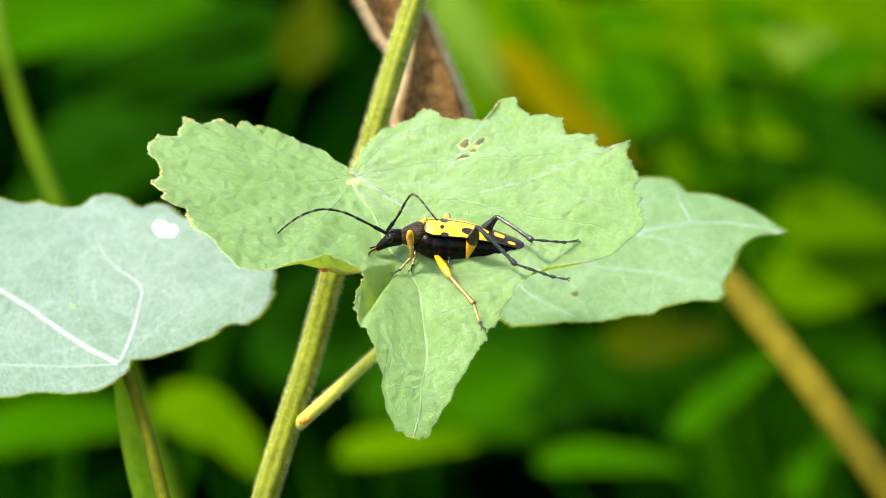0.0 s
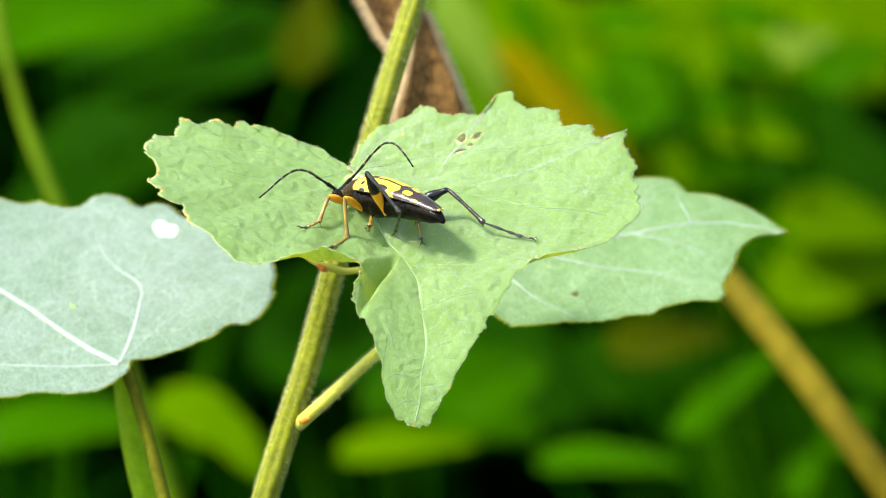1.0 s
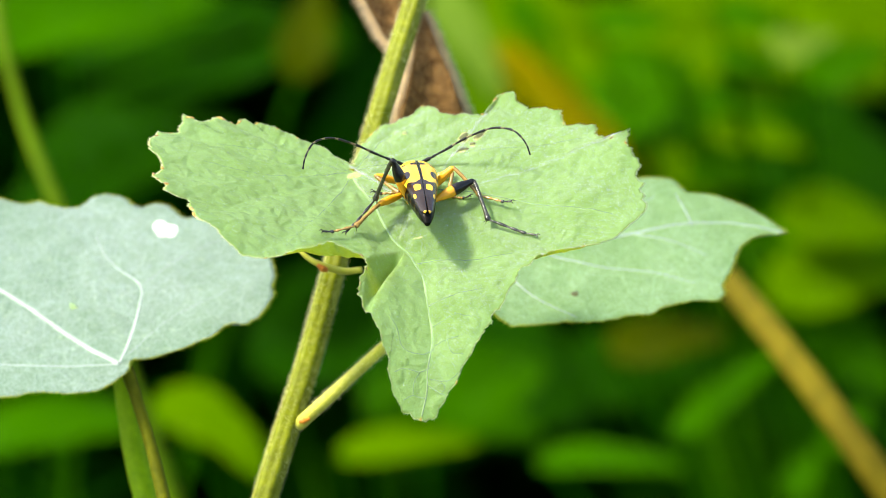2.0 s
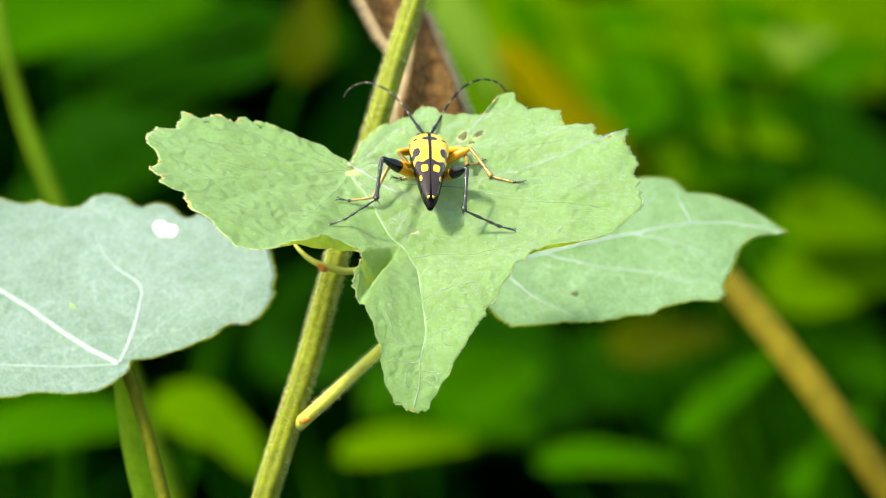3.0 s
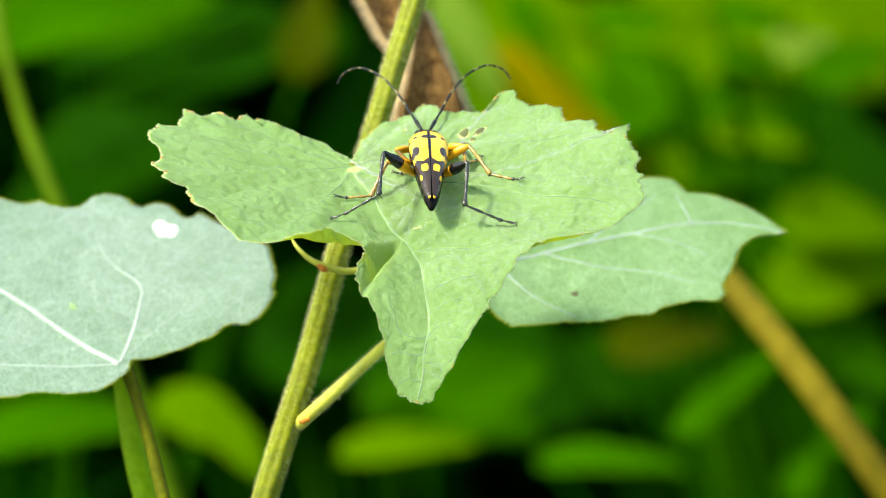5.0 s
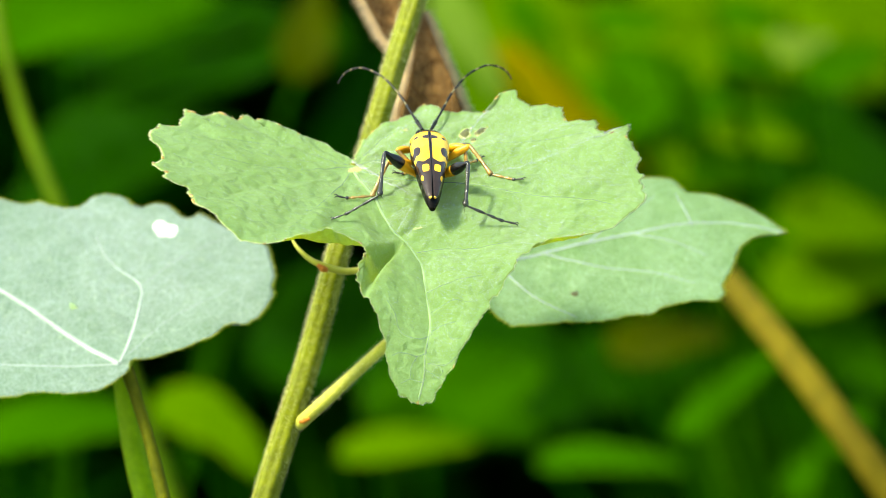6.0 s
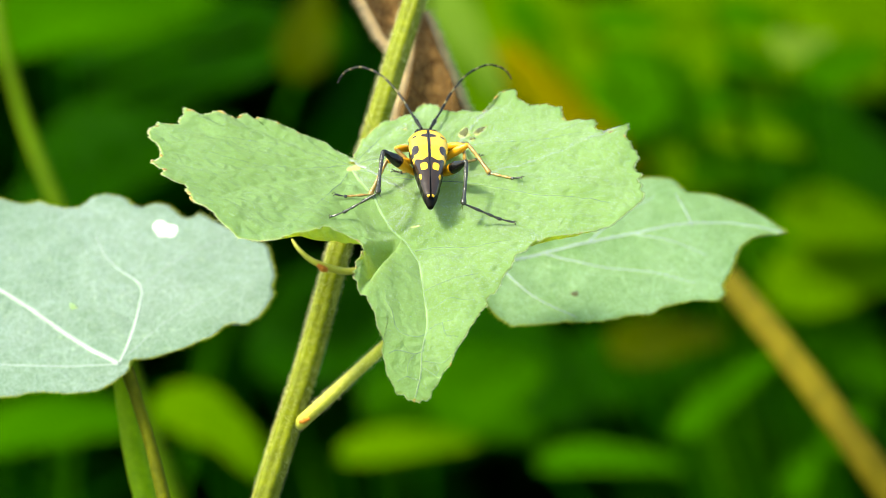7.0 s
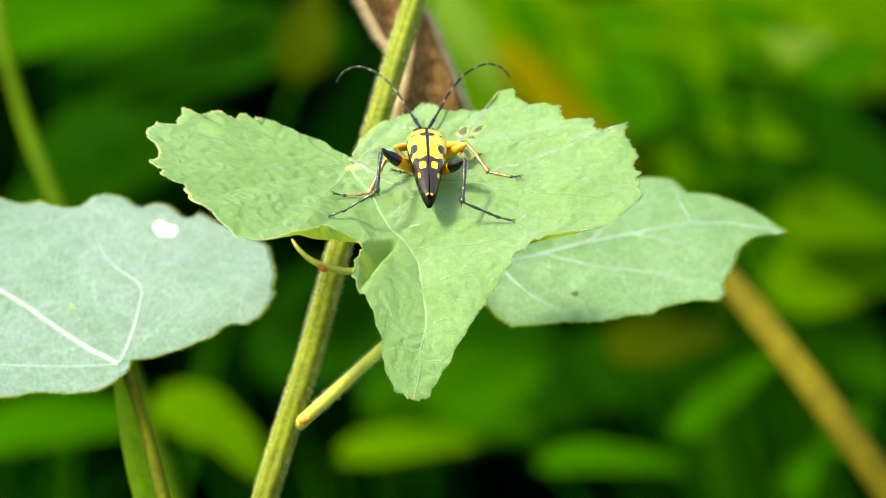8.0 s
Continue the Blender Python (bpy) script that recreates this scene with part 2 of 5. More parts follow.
def blade(edge, centre, height, rings, thick, rims=()):
    """A leaf blade with thickness: rings from a centre out to the edge, lifted by height(x, y); rims curl the edge up. All in mm."""
    n = len(edge)
    lift = np.zeros(n)
    for x, y, reach, h in rims:
        lift += h * np.exp(-((edge[:, 0] - x) ** 2 + (edge[:, 1] - y) ** 2) / reach ** 2)
    rr = np.linspace(0, 1, rings + 1)[1:] ** 0.75
    c = np.array(centre, float)
    soft = edge.copy()
    for _ in range(3):
        soft = sum(np.roll(soft, k, 0) for k in range(-(n // 50), n // 50 + 1)) / (2 * (n // 50) + 1)
    top = [(c[0], c[1], height(c[0], c[1]))]
    for r in rr:
        e = np.clip((r - 0.90) / 0.10, 0, 1)
        w = np.clip((r - 0.72) / 0.28, 0, 1)
        ring = c + (soft + (edge - soft) * (w * w * (3 - 2 * w)) - c) * r
        for k in range(n):
            x, y = ring[k]
            top.append((x, y, height(x, y) + lift[k] * e * e))
    top = np.array(top)
    low = top.copy()
    low[:, 2] -= thick * np.concatenate([[1.0], np.repeat(np.clip((1.02 - rr) * 12, 0.35, 1), n)])
    verts = np.vstack([top, low]) * MM
    m = len(top)
    faces = []
    for k in range(n):
        k2 = (k + 1) % n
        faces.append((0, 1 + k, 1 + k2))
        faces.append((m, m + 1 + k2, m + 1 + k))
        for j in range(rings - 1):
            a, b = 1 + j * n, 1 + (j + 1) * n
            faces.append((a + k, b + k, b + k2, a + k2))
            faces.append((m + a + k, m + a + k2, m + b + k2, m + b + k))
        a = 1 + (rings - 1) * n
        faces.append((a + k, m + a + k, m + a + k2, a + k2))
    return verts, faces, lift


def vein_on(points, height, r0, r1, sink=0.62):
    """A raised vein that follows the blade, in mm."""
    line = smooth_line([(*p, 0) for p in points], 14)
    pts = [(p[0] * MM, p[1] * MM, (height(p[0], p[1]) - (r0 + (r1 - r0) * k / (len(line) - 1)) * sink) * MM) for k, p in enumerate(line)]
    return tube(pts, [r0 * MM, r1 * MM], 8, 2)


def hairs(spots, length, seed, width=0.018):
    """Fine hairs as three-sided spikes: spots are (place, direction) in metres."""
    rng = random.Random(seed)
    verts, faces = [], []
    for p, d in spots:
        d = (Vector(d) + Vector((rng.uniform(-1, 1), rng.uniform(-1, 1), rng.uniform(-1, 1))) * 0.55).normalized()
        a = d.orthogonal().normalized()
        b = d.cross(a)
        o, w, ln = len(verts), width * MM, length * rng.uniform(0.5, 1.3) * MM
        p = Vector(p)
        for k in range(3):
            an = k * 2.0944
            verts.append(p + (a * math.cos(an) + b * math.sin(an)) * w)
        verts.append(p + d * ln)
        faces += [(o, o + 1, o + 3), (o + 1, o + 2, o + 3), (o + 2, o, o + 3)]
    return verts, faces


def blob(x, y, rx, ry, height, turn, seed, proud=0.06, dip=0.0):
    """An irregular thin patch that lies on a blade, in mm."""
    rng = random.Random(seed)
    n = 20
    ph = [rng.uniform(0, 6.28) for _ in range(3)]
    verts = [(x * MM, y * MM, (height(x, y) + proud - dip) * MM)]
    for ring in (0.6, 1.0):
        for k in range(n):
            a = 2 * math.pi * k / n
            r = ring * (1 + 0.18 * math.sin(2 * a + ph[0]) + 0.12 * math.sin(3 * a + ph[1]) + 0.08 * math.sin(5 * a + ph[2]))
            u, v = r * rx * math.cos(a), r * ry * math.sin(a)
            px, py = x + u * math.cos(turn) - v * math.sin(turn), y + u * math.sin(turn) + v * math.cos(turn)
            verts.append((px * MM, py * MM, (height(px, py) + (proud if ring < 1 else -0.05)) * MM))
    faces = [(0, 1 + k, 1 + (k + 1) % n) for k in range(n)]
    faces += [(1 + k, 1 + n + k, 1 + n + (k + 1) % n, 1 + (k + 1) % n) for k in range(n)]
    return verts, faces


def thing(name, place, label, category, group=""):
    ob = new(name)
    ob.location = place
    ob.empty_display_size = 0.01
    return tagged(ob, label, category, group)


def under(points, base):
    """World points as seen from a thing's base."""
    return [tuple(Vector(p) - Vector(base)) for p in points]

# ---- ground and thicket ----
bm = bmesh.new()
bmesh.ops.create_grid(bm, x_segments=60, y_segments=60, size=1.0)
for v in bm.verts:
    k = max(abs(v.co.x), abs(v.co.y))
    v.co *= 3.0 if k < 0.5 else 3.0 + (k - 0.5) ** 2 * 2400
    v.co.z = 0.03 * noise.noise(v.co * 3.0) if k < 0.5 else 0.0
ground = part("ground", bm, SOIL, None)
tagged(ground, "soil under the plants, their shade put into its dark colour", "ground", kind="structure")


def plain_leaf(rng, length, width, bend, cup):
    """A simple pointed leaf of a few faces, its base at the origin, along +x."""
    verts, faces = [], []
    n = 7
    for i in range(n + 1):
        s = i / n
        w = width * (math.sin(math.pi * s ** 0.75) ** 0.8 if 0 < s < 1 else 0.0) * 0.5 + 0.0004
        z = -bend * length * s * s
        for e in (-1, -0.5, 0, 0.5, 1):
            verts.append((length * s, e * w * (1 + 0.1 * rng.uniform(-1, 1)), z + cup * abs(e) * w))
    for i in range(n):
        for k in range(4):
            a = i * 5 + k
            faces.append((a, a + 5, a + 6, a + 1))
    return verts, faces


def placed(verts, m):
    return [m @ Vector(v) for v in verts]


rng = random.Random(11)
pieces = []
for _ in range(6400):
    x = rng.uniform(-1.3, 1.3) + rng.gauss(0, 0.12)
    y = rng.uniform(1.15, 1.9 + 0.5 * noise.noise(Vector((x * 1.4, 0, 2))))
    y += max(0.0, abs(x) - 0.7) * rng.uniform(0, 0.5)
    z = rng.uniform(0.0, 0.95) * (1 - 0.25 * abs(x)) * (1 + 0.25 * noise.noise(Vector((x * 2.2, y * 2.2, 7))))
    v, f = plain_leaf(rng, rng.uniform(0.07, 0.15), rng.uniform(0.035, 0.08), rng.uniform(0.0, 0.5), rng.uniform(0, 0.5))
    m = pose(x, y, z, rng.uniform(-50, 50), rng.uniform(-20, 70), rng.uniform(0, 360))
    pieces.append((placed(v, m), f))
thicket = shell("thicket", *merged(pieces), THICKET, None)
tagged(thicket, "dense green thicket of leaves behind the plants, deep shade put into its colour", "thicket", kind="stuff")


# ---- out-of-focus bushes behind ----


def bush_leaf(bush, centre, length, width, turn, material, bend):
    """A broad pointed leaf of a bush, its middle at centre, and a thin stalk down to the bush's twig."""
    seed = len(bush.children)
    n = 72
    pts = []
    for k in range(n):
        a = 2 * math.pi * k / n
        c, s = math.cos(a), math.sin(a)
        w = (1 - 0.35 * c) * (0.92 if c > 0 else 1.0)
        pts.append((500 * length * c, 500 * width * s * w * (1 + 0.05 * math.sin(15 * a + seed))))
    edge = np.array(pts)

    def height(x, y):
        u = x / (500 * length)
        return -bend * 500 * length * u * u * 0.5 + 0.12 * abs(y) + 1.2 * noise.noise(Vector((x * 0.05, y * 0.05, seed)))

    verts, faces, _ = blade(edge, (0, 0), height, 8, 0.3)
    ob = shell("leaf", verts, faces, material, bush)
    ob.matrix_basis = Matrix.Translation(-bush.location) @ pose(*centre, *turn)
    end = ob.matrix_basis @ Vector((-0.5 * length, 0, 0))
    hub = Vector((end.x * 0.8, end.y + 0.08, end.z - 0.06))
    shell("stalk", *tube([end, end.lerp(hub, 0.5), hub, (hub.x * 0.3, hub.y * 0.3, 0.15), (0, 0, -0.01)], [0.0007, 0.0008, 0.0010, 0.002], 8, 5), BUSH, bush, "thin green stalk")


bush_a = thing("bush", (-0.12, 0.8, 0), "leafy green bush with broad leaves, far out of focus", "bush", "bushes behind")
bush_leaf(bush_a, (-0.0847, 0.5664, 0.4726), 0.0720, 0.0244, (21, -7, 17), BUSH, .2)
bush_leaf(bush_a, (-0.0796, 0.8285, 0.3993), 0.0711, 0.0323, (21, -7, 17), BUSH_SHADE, .2)
bush_leaf(bush_a, (-0.0627, 0.6268, 0.4386), 0.0927, 0.0208, (14, -10, 37), BUSH_SHADE, .3)
bush_leaf(bush_a, (-0.0935, 0.8486, 0.3511), 0.0828, 0.0302, (13, -11, 38), BUSH_SHADE, .2)
bush_leaf(bush_a, (-0.0435, 0.9592, 0.3612), 0.0283, 0.0275, (5, -32, 81), BUSH_SHADE, .2)
bush_b = thing("bush", (0.14, 0.9, 0), "yellow-green leafy bush, full light put into most of its leaf colours", "bush", "bushes behind")
bush_leaf(bush_b, (0.0091, 0.6315, 0.4531), 0.0281, 0.0127, (19, -38, 61), BUSH_LIT, .2)
bush_leaf(bush_b, (0.0103, 0.7628, 0.4170), 0.0761, 0.0332, (7, -31, 76), BUSH_LIT, .2)
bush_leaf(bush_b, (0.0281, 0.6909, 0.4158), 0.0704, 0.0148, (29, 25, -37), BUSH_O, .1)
bush_leaf(bush_b, (0.0487, 0.8278, 0.3969), 0.0723, 0.0367, (20, -8, 21), BUSH_LIT, .2)
bush_leaf(bush_b, (0.0949, 0.6957, 0.4305), 0.0539, 0.0250, (40, 15, -17), BUSH_LIT, .2)
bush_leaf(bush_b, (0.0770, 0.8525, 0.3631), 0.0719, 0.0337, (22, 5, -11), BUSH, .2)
bush_leaf(bush_b, (0.0920, 0.9614, 0.3681), 0.0772, 0.0329, (31, -7, 11), BUSH_LIT, .2)
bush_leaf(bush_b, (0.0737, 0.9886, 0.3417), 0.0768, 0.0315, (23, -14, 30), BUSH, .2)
bush_leaf(bush_b, (0.1389, 0.9943, 0.3594), 0.0606, 0.0291, (27, 19, -33), BUSH_LIT, .2)
bush_leaf(bush_b, (0.1084, 0.9524, 0.3405), 0.0639, 0.0224, (25, -9, 19), BUSH_LIT, .2)
bush_leaf(bush_b, (0.0316, 1.0249, 0.3434), 0.0649, 0.0328, (23, 30, -49), BUSH_LIT, .2)
bush_leaf(bush_b, (0.1175, 0.8502, 0.3559), 0.0586, 0.0286, (23, 14, -30), BUSH_SHADE, .2)
bush_leaf(bush_b, (0.0886, 0.6304, 0.4498), 0.0183, 0.0125, (40, -15, 17), BUSH_HIGHLIGHT, .2)
bush_leaf(bush_b, (0.0990, 0.6277, 0.4413), 0.0245, 0.0092, (37, 22, -26), BUSH_LIT, .2)
bush_leaf(bush_b, (0.0693, 0.6622, 0.4375), 0.0243, 0.0092, (23, -30, 49), BUSH_LIT, .2)
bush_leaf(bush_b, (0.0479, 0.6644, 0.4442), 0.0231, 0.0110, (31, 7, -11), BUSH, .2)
bush_leaf(bush_b, (0.0793, 0.6556, 0.4171), 0.0265, 0.0107, (25, 9, -19), BUSH_LIT, .2)
bush_leaf(bush_b, (0.0582, 0.6900, 0.4130), 0.0230, 0.0112, (22, -17, 36), BUSH_SHADE, .2)
bush_leaf(bush_b, (0.1037, 0.7558, 0.3955), 0.0253, 0.0130, (26, -6, 13), BUSH_SHADE, .2)
bush_leaf(bush_b, (0.0674, 0.7825, 0.3678), 0.0296, 0.0142, (35, 14, -20), BUSH_LIT, .2)
bush_leaf(bush_b, (0.0208, 0.6648, 0.4456), 0.0235, 0.0095, (28, 26, -39), BUSH, .2)
bush_c = thing("bush", (0.16, 0.7, 0), "green leafy bush beside a brown stem", "bush", "bushes behind")
bush_leaf(bush_c, (0.1073, 0.8377, 0.3174), 0.0510, 0.0241, (32, -5, 9), BUSH_LIT, .2)
bush_leaf(bush_c, (0.1235, 0.9115, 0.3246), 0.0545, 0.0249, (31, 10, -17), BUSH_SHADE, .2)
bush_leaf(bush_c, (0.1053, 0.7107, 0.3668), 0.0579, 0.0294, (32, 5, -9), BUSH, .2)
bush_leaf(bush_c, (0.0396, 0.5349, 0.3757), 0.0363, 0.0101, (22, 2, -4), BUSH, .3)
bush_leaf(bush_c, (0.0644, 0.5237, 0.3965), 0.0395, 0.0088, (14, -17, 48), BUSH, .2)
bush_leaf(bush_c, (0.1098, 0.7618, 0.3039), 0.0474, 0.0321, (24, 12, -25), BUSH_SHADE, .2)
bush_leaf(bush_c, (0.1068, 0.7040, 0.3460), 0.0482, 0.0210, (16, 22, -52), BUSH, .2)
bush_leaf(bush_c, (0.0614, 0.8939, 0.2705), 0.0544, 0.0352, (21, -6, 14), BUSH_SHADE, .1)
bush_d = thing("bush", (0.0, 0.75, 0), "low green bush, half shade put into the colour of many leaves", "bush", "bushes behind")
bush_leaf(bush_d, (0.0103, 0.7337, 0.3274), 0.0658, 0.0562, (24, 12, -25), BUSH_SHADE, .2)
bush_leaf(bush_d, (0.0023, 0.6340, 0.3507), 0.0485, 0.0215, (21, 7, -17), BUSH, .2)
bush_leaf(bush_d, (-0.0080, 0.5359, 0.3790), 0.0330, 0.0120, (17, -3, 8), BUSH_LIT, .2)
bush_leaf(bush_d, (-0.0494, 0.4735, 0.4069), 0.0310, 0.0145, (22, 17, -36), BUSH_LIT, .2)
bush_leaf(bush_d, (-0.0932, 0.6333, 0.3486), 0.0546, 0.0210, (17, -3, 8), BUSH, .3)
bush_leaf(bush_d, (-0.0277, 0.8330, 0.3029), 0.0608, 0.0525, (22, -0, 0), BUSH_SHADE, .2)
bush_leaf(bush_a, (-0.0305, 0.5500, 0.4730), 0.0246, 0.0116, (12, -49, 75), BUSH_B, 0.2)
bush_leaf(bush_a, (-0.0730, 0.6200, 0.4576), 0.0361, 0.0125, (49, -11, 10), BUSH, 0.2)
bush_leaf(bush_b, (0.0056, 0.5000, 0.4847), 0.0319, 0.0086, (29, 43, -50), BUSH_HIGHLIGHT, 0.2)
bush_leaf(bush_b, (0.0333, 0.7000, 0.4316), 0.0254, 0.0120, (46, 23, -20), BUSH_LIT, 0.2)
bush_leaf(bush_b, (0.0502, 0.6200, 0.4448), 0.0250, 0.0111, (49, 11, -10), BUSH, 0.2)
bush_leaf(bush_b, (0.0612, 0.6000, 0.4588), 0.0204, 0.0095, (48, -15, 13), BUSH_LIT, 0.2)
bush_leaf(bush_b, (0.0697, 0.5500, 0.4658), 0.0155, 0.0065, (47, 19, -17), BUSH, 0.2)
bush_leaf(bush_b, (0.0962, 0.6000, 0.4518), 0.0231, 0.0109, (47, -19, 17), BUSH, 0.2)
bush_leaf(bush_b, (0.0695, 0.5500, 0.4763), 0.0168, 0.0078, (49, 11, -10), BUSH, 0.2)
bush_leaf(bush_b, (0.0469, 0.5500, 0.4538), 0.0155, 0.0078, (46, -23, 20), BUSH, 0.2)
bush_leaf(bush_b, (0.0937, 0.6200, 0.4576), 0.0208, 0.0097, (50, 8, -6), BUSH_LIT, 0.2)
bush_leaf(bush_c, (0.0489, 0.5000, 0.4169), 0.0270, 0.0104, (50, -6, 5), BUSH_B, 0.3)
bush_leaf(bush_c, (0.0950, 0.6000, 0.3980), 0.0354, 0.0177, (50, -8, 6), BUSH_LIT, 0.2)
bush_leaf(bush_c, (0.0794, 0.5000, 0.3852), 0.0135, 0.0074, (31, -42, 48), BUSH, 0.2)
bush_leaf(bush_c, (0.0940, 0.5500, 0.3773), 0.0155, 0.0078, (37, -36, 37), BUSH, 0.2)
bush_leaf(bush_d, (0.0107, 0.6200, 0.3633), 0.0319, 0.0208, (48, -15, 13), BUSH, 0.2)
bush_leaf(bush_d, (-0.0422, 0.4600, 0.4056), 0.0176, 0.0070, (39, 35, -36), BUSH_LIT, 0.2)
bush_leaf(bush_c, (0.0960, 0.6000, 0.4123), 0.0313, 0.0150, (49, 9, -8), BUSH_LIT, 0.2)
bush_leaf(bush_c, (0.0754, 0.7000, 0.3931), 0.0239, 0.0105, (50, 4, -3), BUSH, 0.2)
dry_stem = thing("bare_stem", (0.0707, 0.1481, 0.0), "bare brown stem leaning across the bushes", "stem")
shell("stem", *tube(under([(0.0343, 0.2179, 0.5328), (0.0374, 0.1987, 0.5351), (0.0409, 0.1883, 0.5338), (0.0499, 0.1664, 0.5279), (0.0599, 0.1529, 0.5171), (0.0707, 0.1481, 0.5024), (0.0707, 0.1481, -0.01)], (0.0707, 0.1481, 0.0)), [0.0016, 0.0019, 0.0021, 0.0022, 0.0024, 0.003], 14, 10, 0.06), TWIG, dry_stem)
green_stem = thing("bare_stem", (-0.0495, 0.2047, 0.0), "slender green stem in front of bushes", "stem")
shell("stem", *tube(under([(-0.069, 0.2484, 0.5651), (-0.0658, 0.2263, 0.5586), (-0.0621, 0.219, 0.5484), (-0.057, 0.2099, 0.5389), (-0.0495, 0.2047, 0.5231), (-0.0495, 0.2047, -0.01)], (-0.0495, 0.2047, 0.0)), [0.0009, 0.001, 0.0011, 0.0012, 0.003], 14, 10, 0.06), STALK, green_stem)

# ---- the plant that carries the beetle's leaf ----
BASE = Vector((-0.0546, 0.0010, 0.0))
plant = thing("mallow_plant", BASE, "downy yellow-green plant with toothed pale leaves", "plant")
JOIN = Vector((-0.00914, 0.00630, 0.60645))

stem_line = [(-0.0546, 0.0010, -0.01), (-0.0496, -0.0040, 0.25), (-0.0326, -0.0030, 0.48), (-0.0186, 0.0010, 0.5706), (-0.0161, 0.0055, 0.5780), (-0.0136, 0.0093, 0.5850), (-0.0105, 0.0152, 0.5951), (-0.0074, 0.0214, 0.6043), (-0.0029, 0.0308, 0.6170), (0.0004, 0.0397, 0.6251), (0.0028, 0.0537, 0.6359)]
stem = shell("stem", *tube(under(stem_line, BASE), [0.0036, 0.0031, 0.0021, 0.00130, 0.00126, 0.00120, 0.00115, 0.00112, 0.00114, 0.0010, 0.0008], 36, 10, 0.05, 0.07),
             STEM, plant, "ribbed yellow-green stem with white down")


def stem_hairs(points, radius, count, seed, length=0.5):
    rng = random.Random(seed)
    line = smooth_line(points, 12)
    spots = []
    for _ in range(count):
        k = rng.randrange(len(line) - 1)
        c = Vector(line[k]).lerp(Vector(line[k + 1]), rng.random())
        t = Vector(line[k + 1] - line[k]).normalized()
        a = t.orthogonal().normalized()
        out = (a * math.cos(w := rng.uniform(0, 6.283)) + t.cross(a) * math.sin(w)).normalized()
        spots.append((c + out * radius * 0.95, out))
    return hairs(spots, length, seed, 0.009)


down = shell("stem_down", *stem_hairs(under(stem_line[3:10], BASE), 0.00118, 16000, 3, 0.5), DOWN, stem, "short white down")
tagged(down, kind="stuff")

# the beetle's leaf, in mm from where its stalk joins it
LEFT_LOBE = [(-0.1, 1.2), (-1.3, 2.1), (-2.8, 3.9), (-4.6, 4.0), (-6.8, 4.5), (-8.3, 5.1), (-9.4, 4.9), (-10.9, 5.3), (-11.4, 4.3), (-13.1, 4.6), (-13.9, 3.1),
             (-15.2, 2.7), (-16.4, 3.4), (-16.8, 2.0), (-16.8, 0.6), (-17.8, 0.0), (-18.7, -0.0), (-19.6, -2.2), (-19.6, -4.1), (-18.6, -4.7), (-18.2, -5.9), (-18.3, -7.5),
             (-19.0, -8.8), (-18.3, -9.6), (-17.7, -10.0), (-17.7, -11.5), (-16.5, -11.5), (-15.4, -11.7), (-15.2, -13.4), (-14.6, -14.8), (-12.9, -15.4), (-11.7, -17.0), (-10.1, -17.9),
             (-8.7, -17.9), (-7.2, -17.4)]
FRONT_LOBE = [(-5.5, -16.7), (-3.7, -16.5), (-1.9, -15.7), (0.0, -15.1), (1.5, -14.9), (1.4, -16.5), (0.9, -18.3), (0.7, -19.8), (1.1, -20.7), (2.0, -21.5), (2.6, -22.7),
             (3.1, -24.0), (3.5, -24.8), (3.6, -26.2), (4.2, -27.4), (4.8, -28.3), (5.8, -28.6), (6.8, -28.7), (7.8, -28.4), (8.4, -27.9), (9.2, -27.0), (10.0, -26.2),
             (10.4, -25.2), (11.4, -24.4), (11.7, -23.5), (12.7, -22.6), (13.0, -21.9), (13.3, -21.1), (14.3, -20.4), (14.9, -19.0), (15.7, -17.8), (16.6, -16.6)]
RIGHT_LOBE = [(17.7, -16.2), (19.2, -16.2), (20.8, -15.9), (22.5, -15.3), (24.1, -14.7), (25.1, -14.3), (26.3, -13.4), (27.6, -12.5), (28.4, -11.5), (28.3, -9.5), (27.8, -8.3),
             (28.3, -7.8), (27.6, -6.8), (27.8, -5.6), (28.3, -5.2), (27.6, -3.8), (27.1, -2.5), (26.9, -1.5), (27.4, -0.0), (26.1, -0.8), (25.3, -1.2), (24.2, -0.6),
             (24.1, 0.5), (23.9, 1.8), (22.3, 1.8), (21.2, 2.3), (20.8, 3.4), (20.7, 5.0), (19.0, 5.5), (17.4, 5.8), (16.5, 7.2), (16.2, 8.4), (14.6, 8.3),
             (13.9, 7.1), (12.9, 6.0), (11.5, 6.8), (10.0, 6.9), (8.9, 7.2), (8.0, 8.7), (7.2, 9.4), (5.8, 8.2), (3.8, 7.1), (2.1, 5.9), (1.3, 4.7),
             (0.8, 3.1), (0.3, 1.2)]
RIB_Y = (-60.0, -28.4, -26.7, -25.0, -22.4, -18.6, -14.4, -11.7, -9.4, -4.7, -0.0, 20.0)
RIB_X = (6.6, 6.6, 7.1, 7.2, 7.7, 7.3, 6.8, 5.4, 4.0, 2.0, 0.0, -2.0)


def leaf_form(x, y):
    """The blade's large form in mm: tilted, folded along the midrib, its tip drooping."""
    u = x - np.interp(y, RIB_Y, RIB_X)
    d = max(0.0, -y - 16.0)
    fade = 0.3 / (1 + math.exp((-y - 24.0) / 4.0)) + 0.7
    fold = math.sqrt(u * u + 4.0) - 2.0
    return 0.30 * y - 0.035 * d * d + (0.27 if u < 0 else 0.17) * fold * fade


FOLD = ((1.6, -15.0), (1.1, -20.7), (3.7, -13.3))


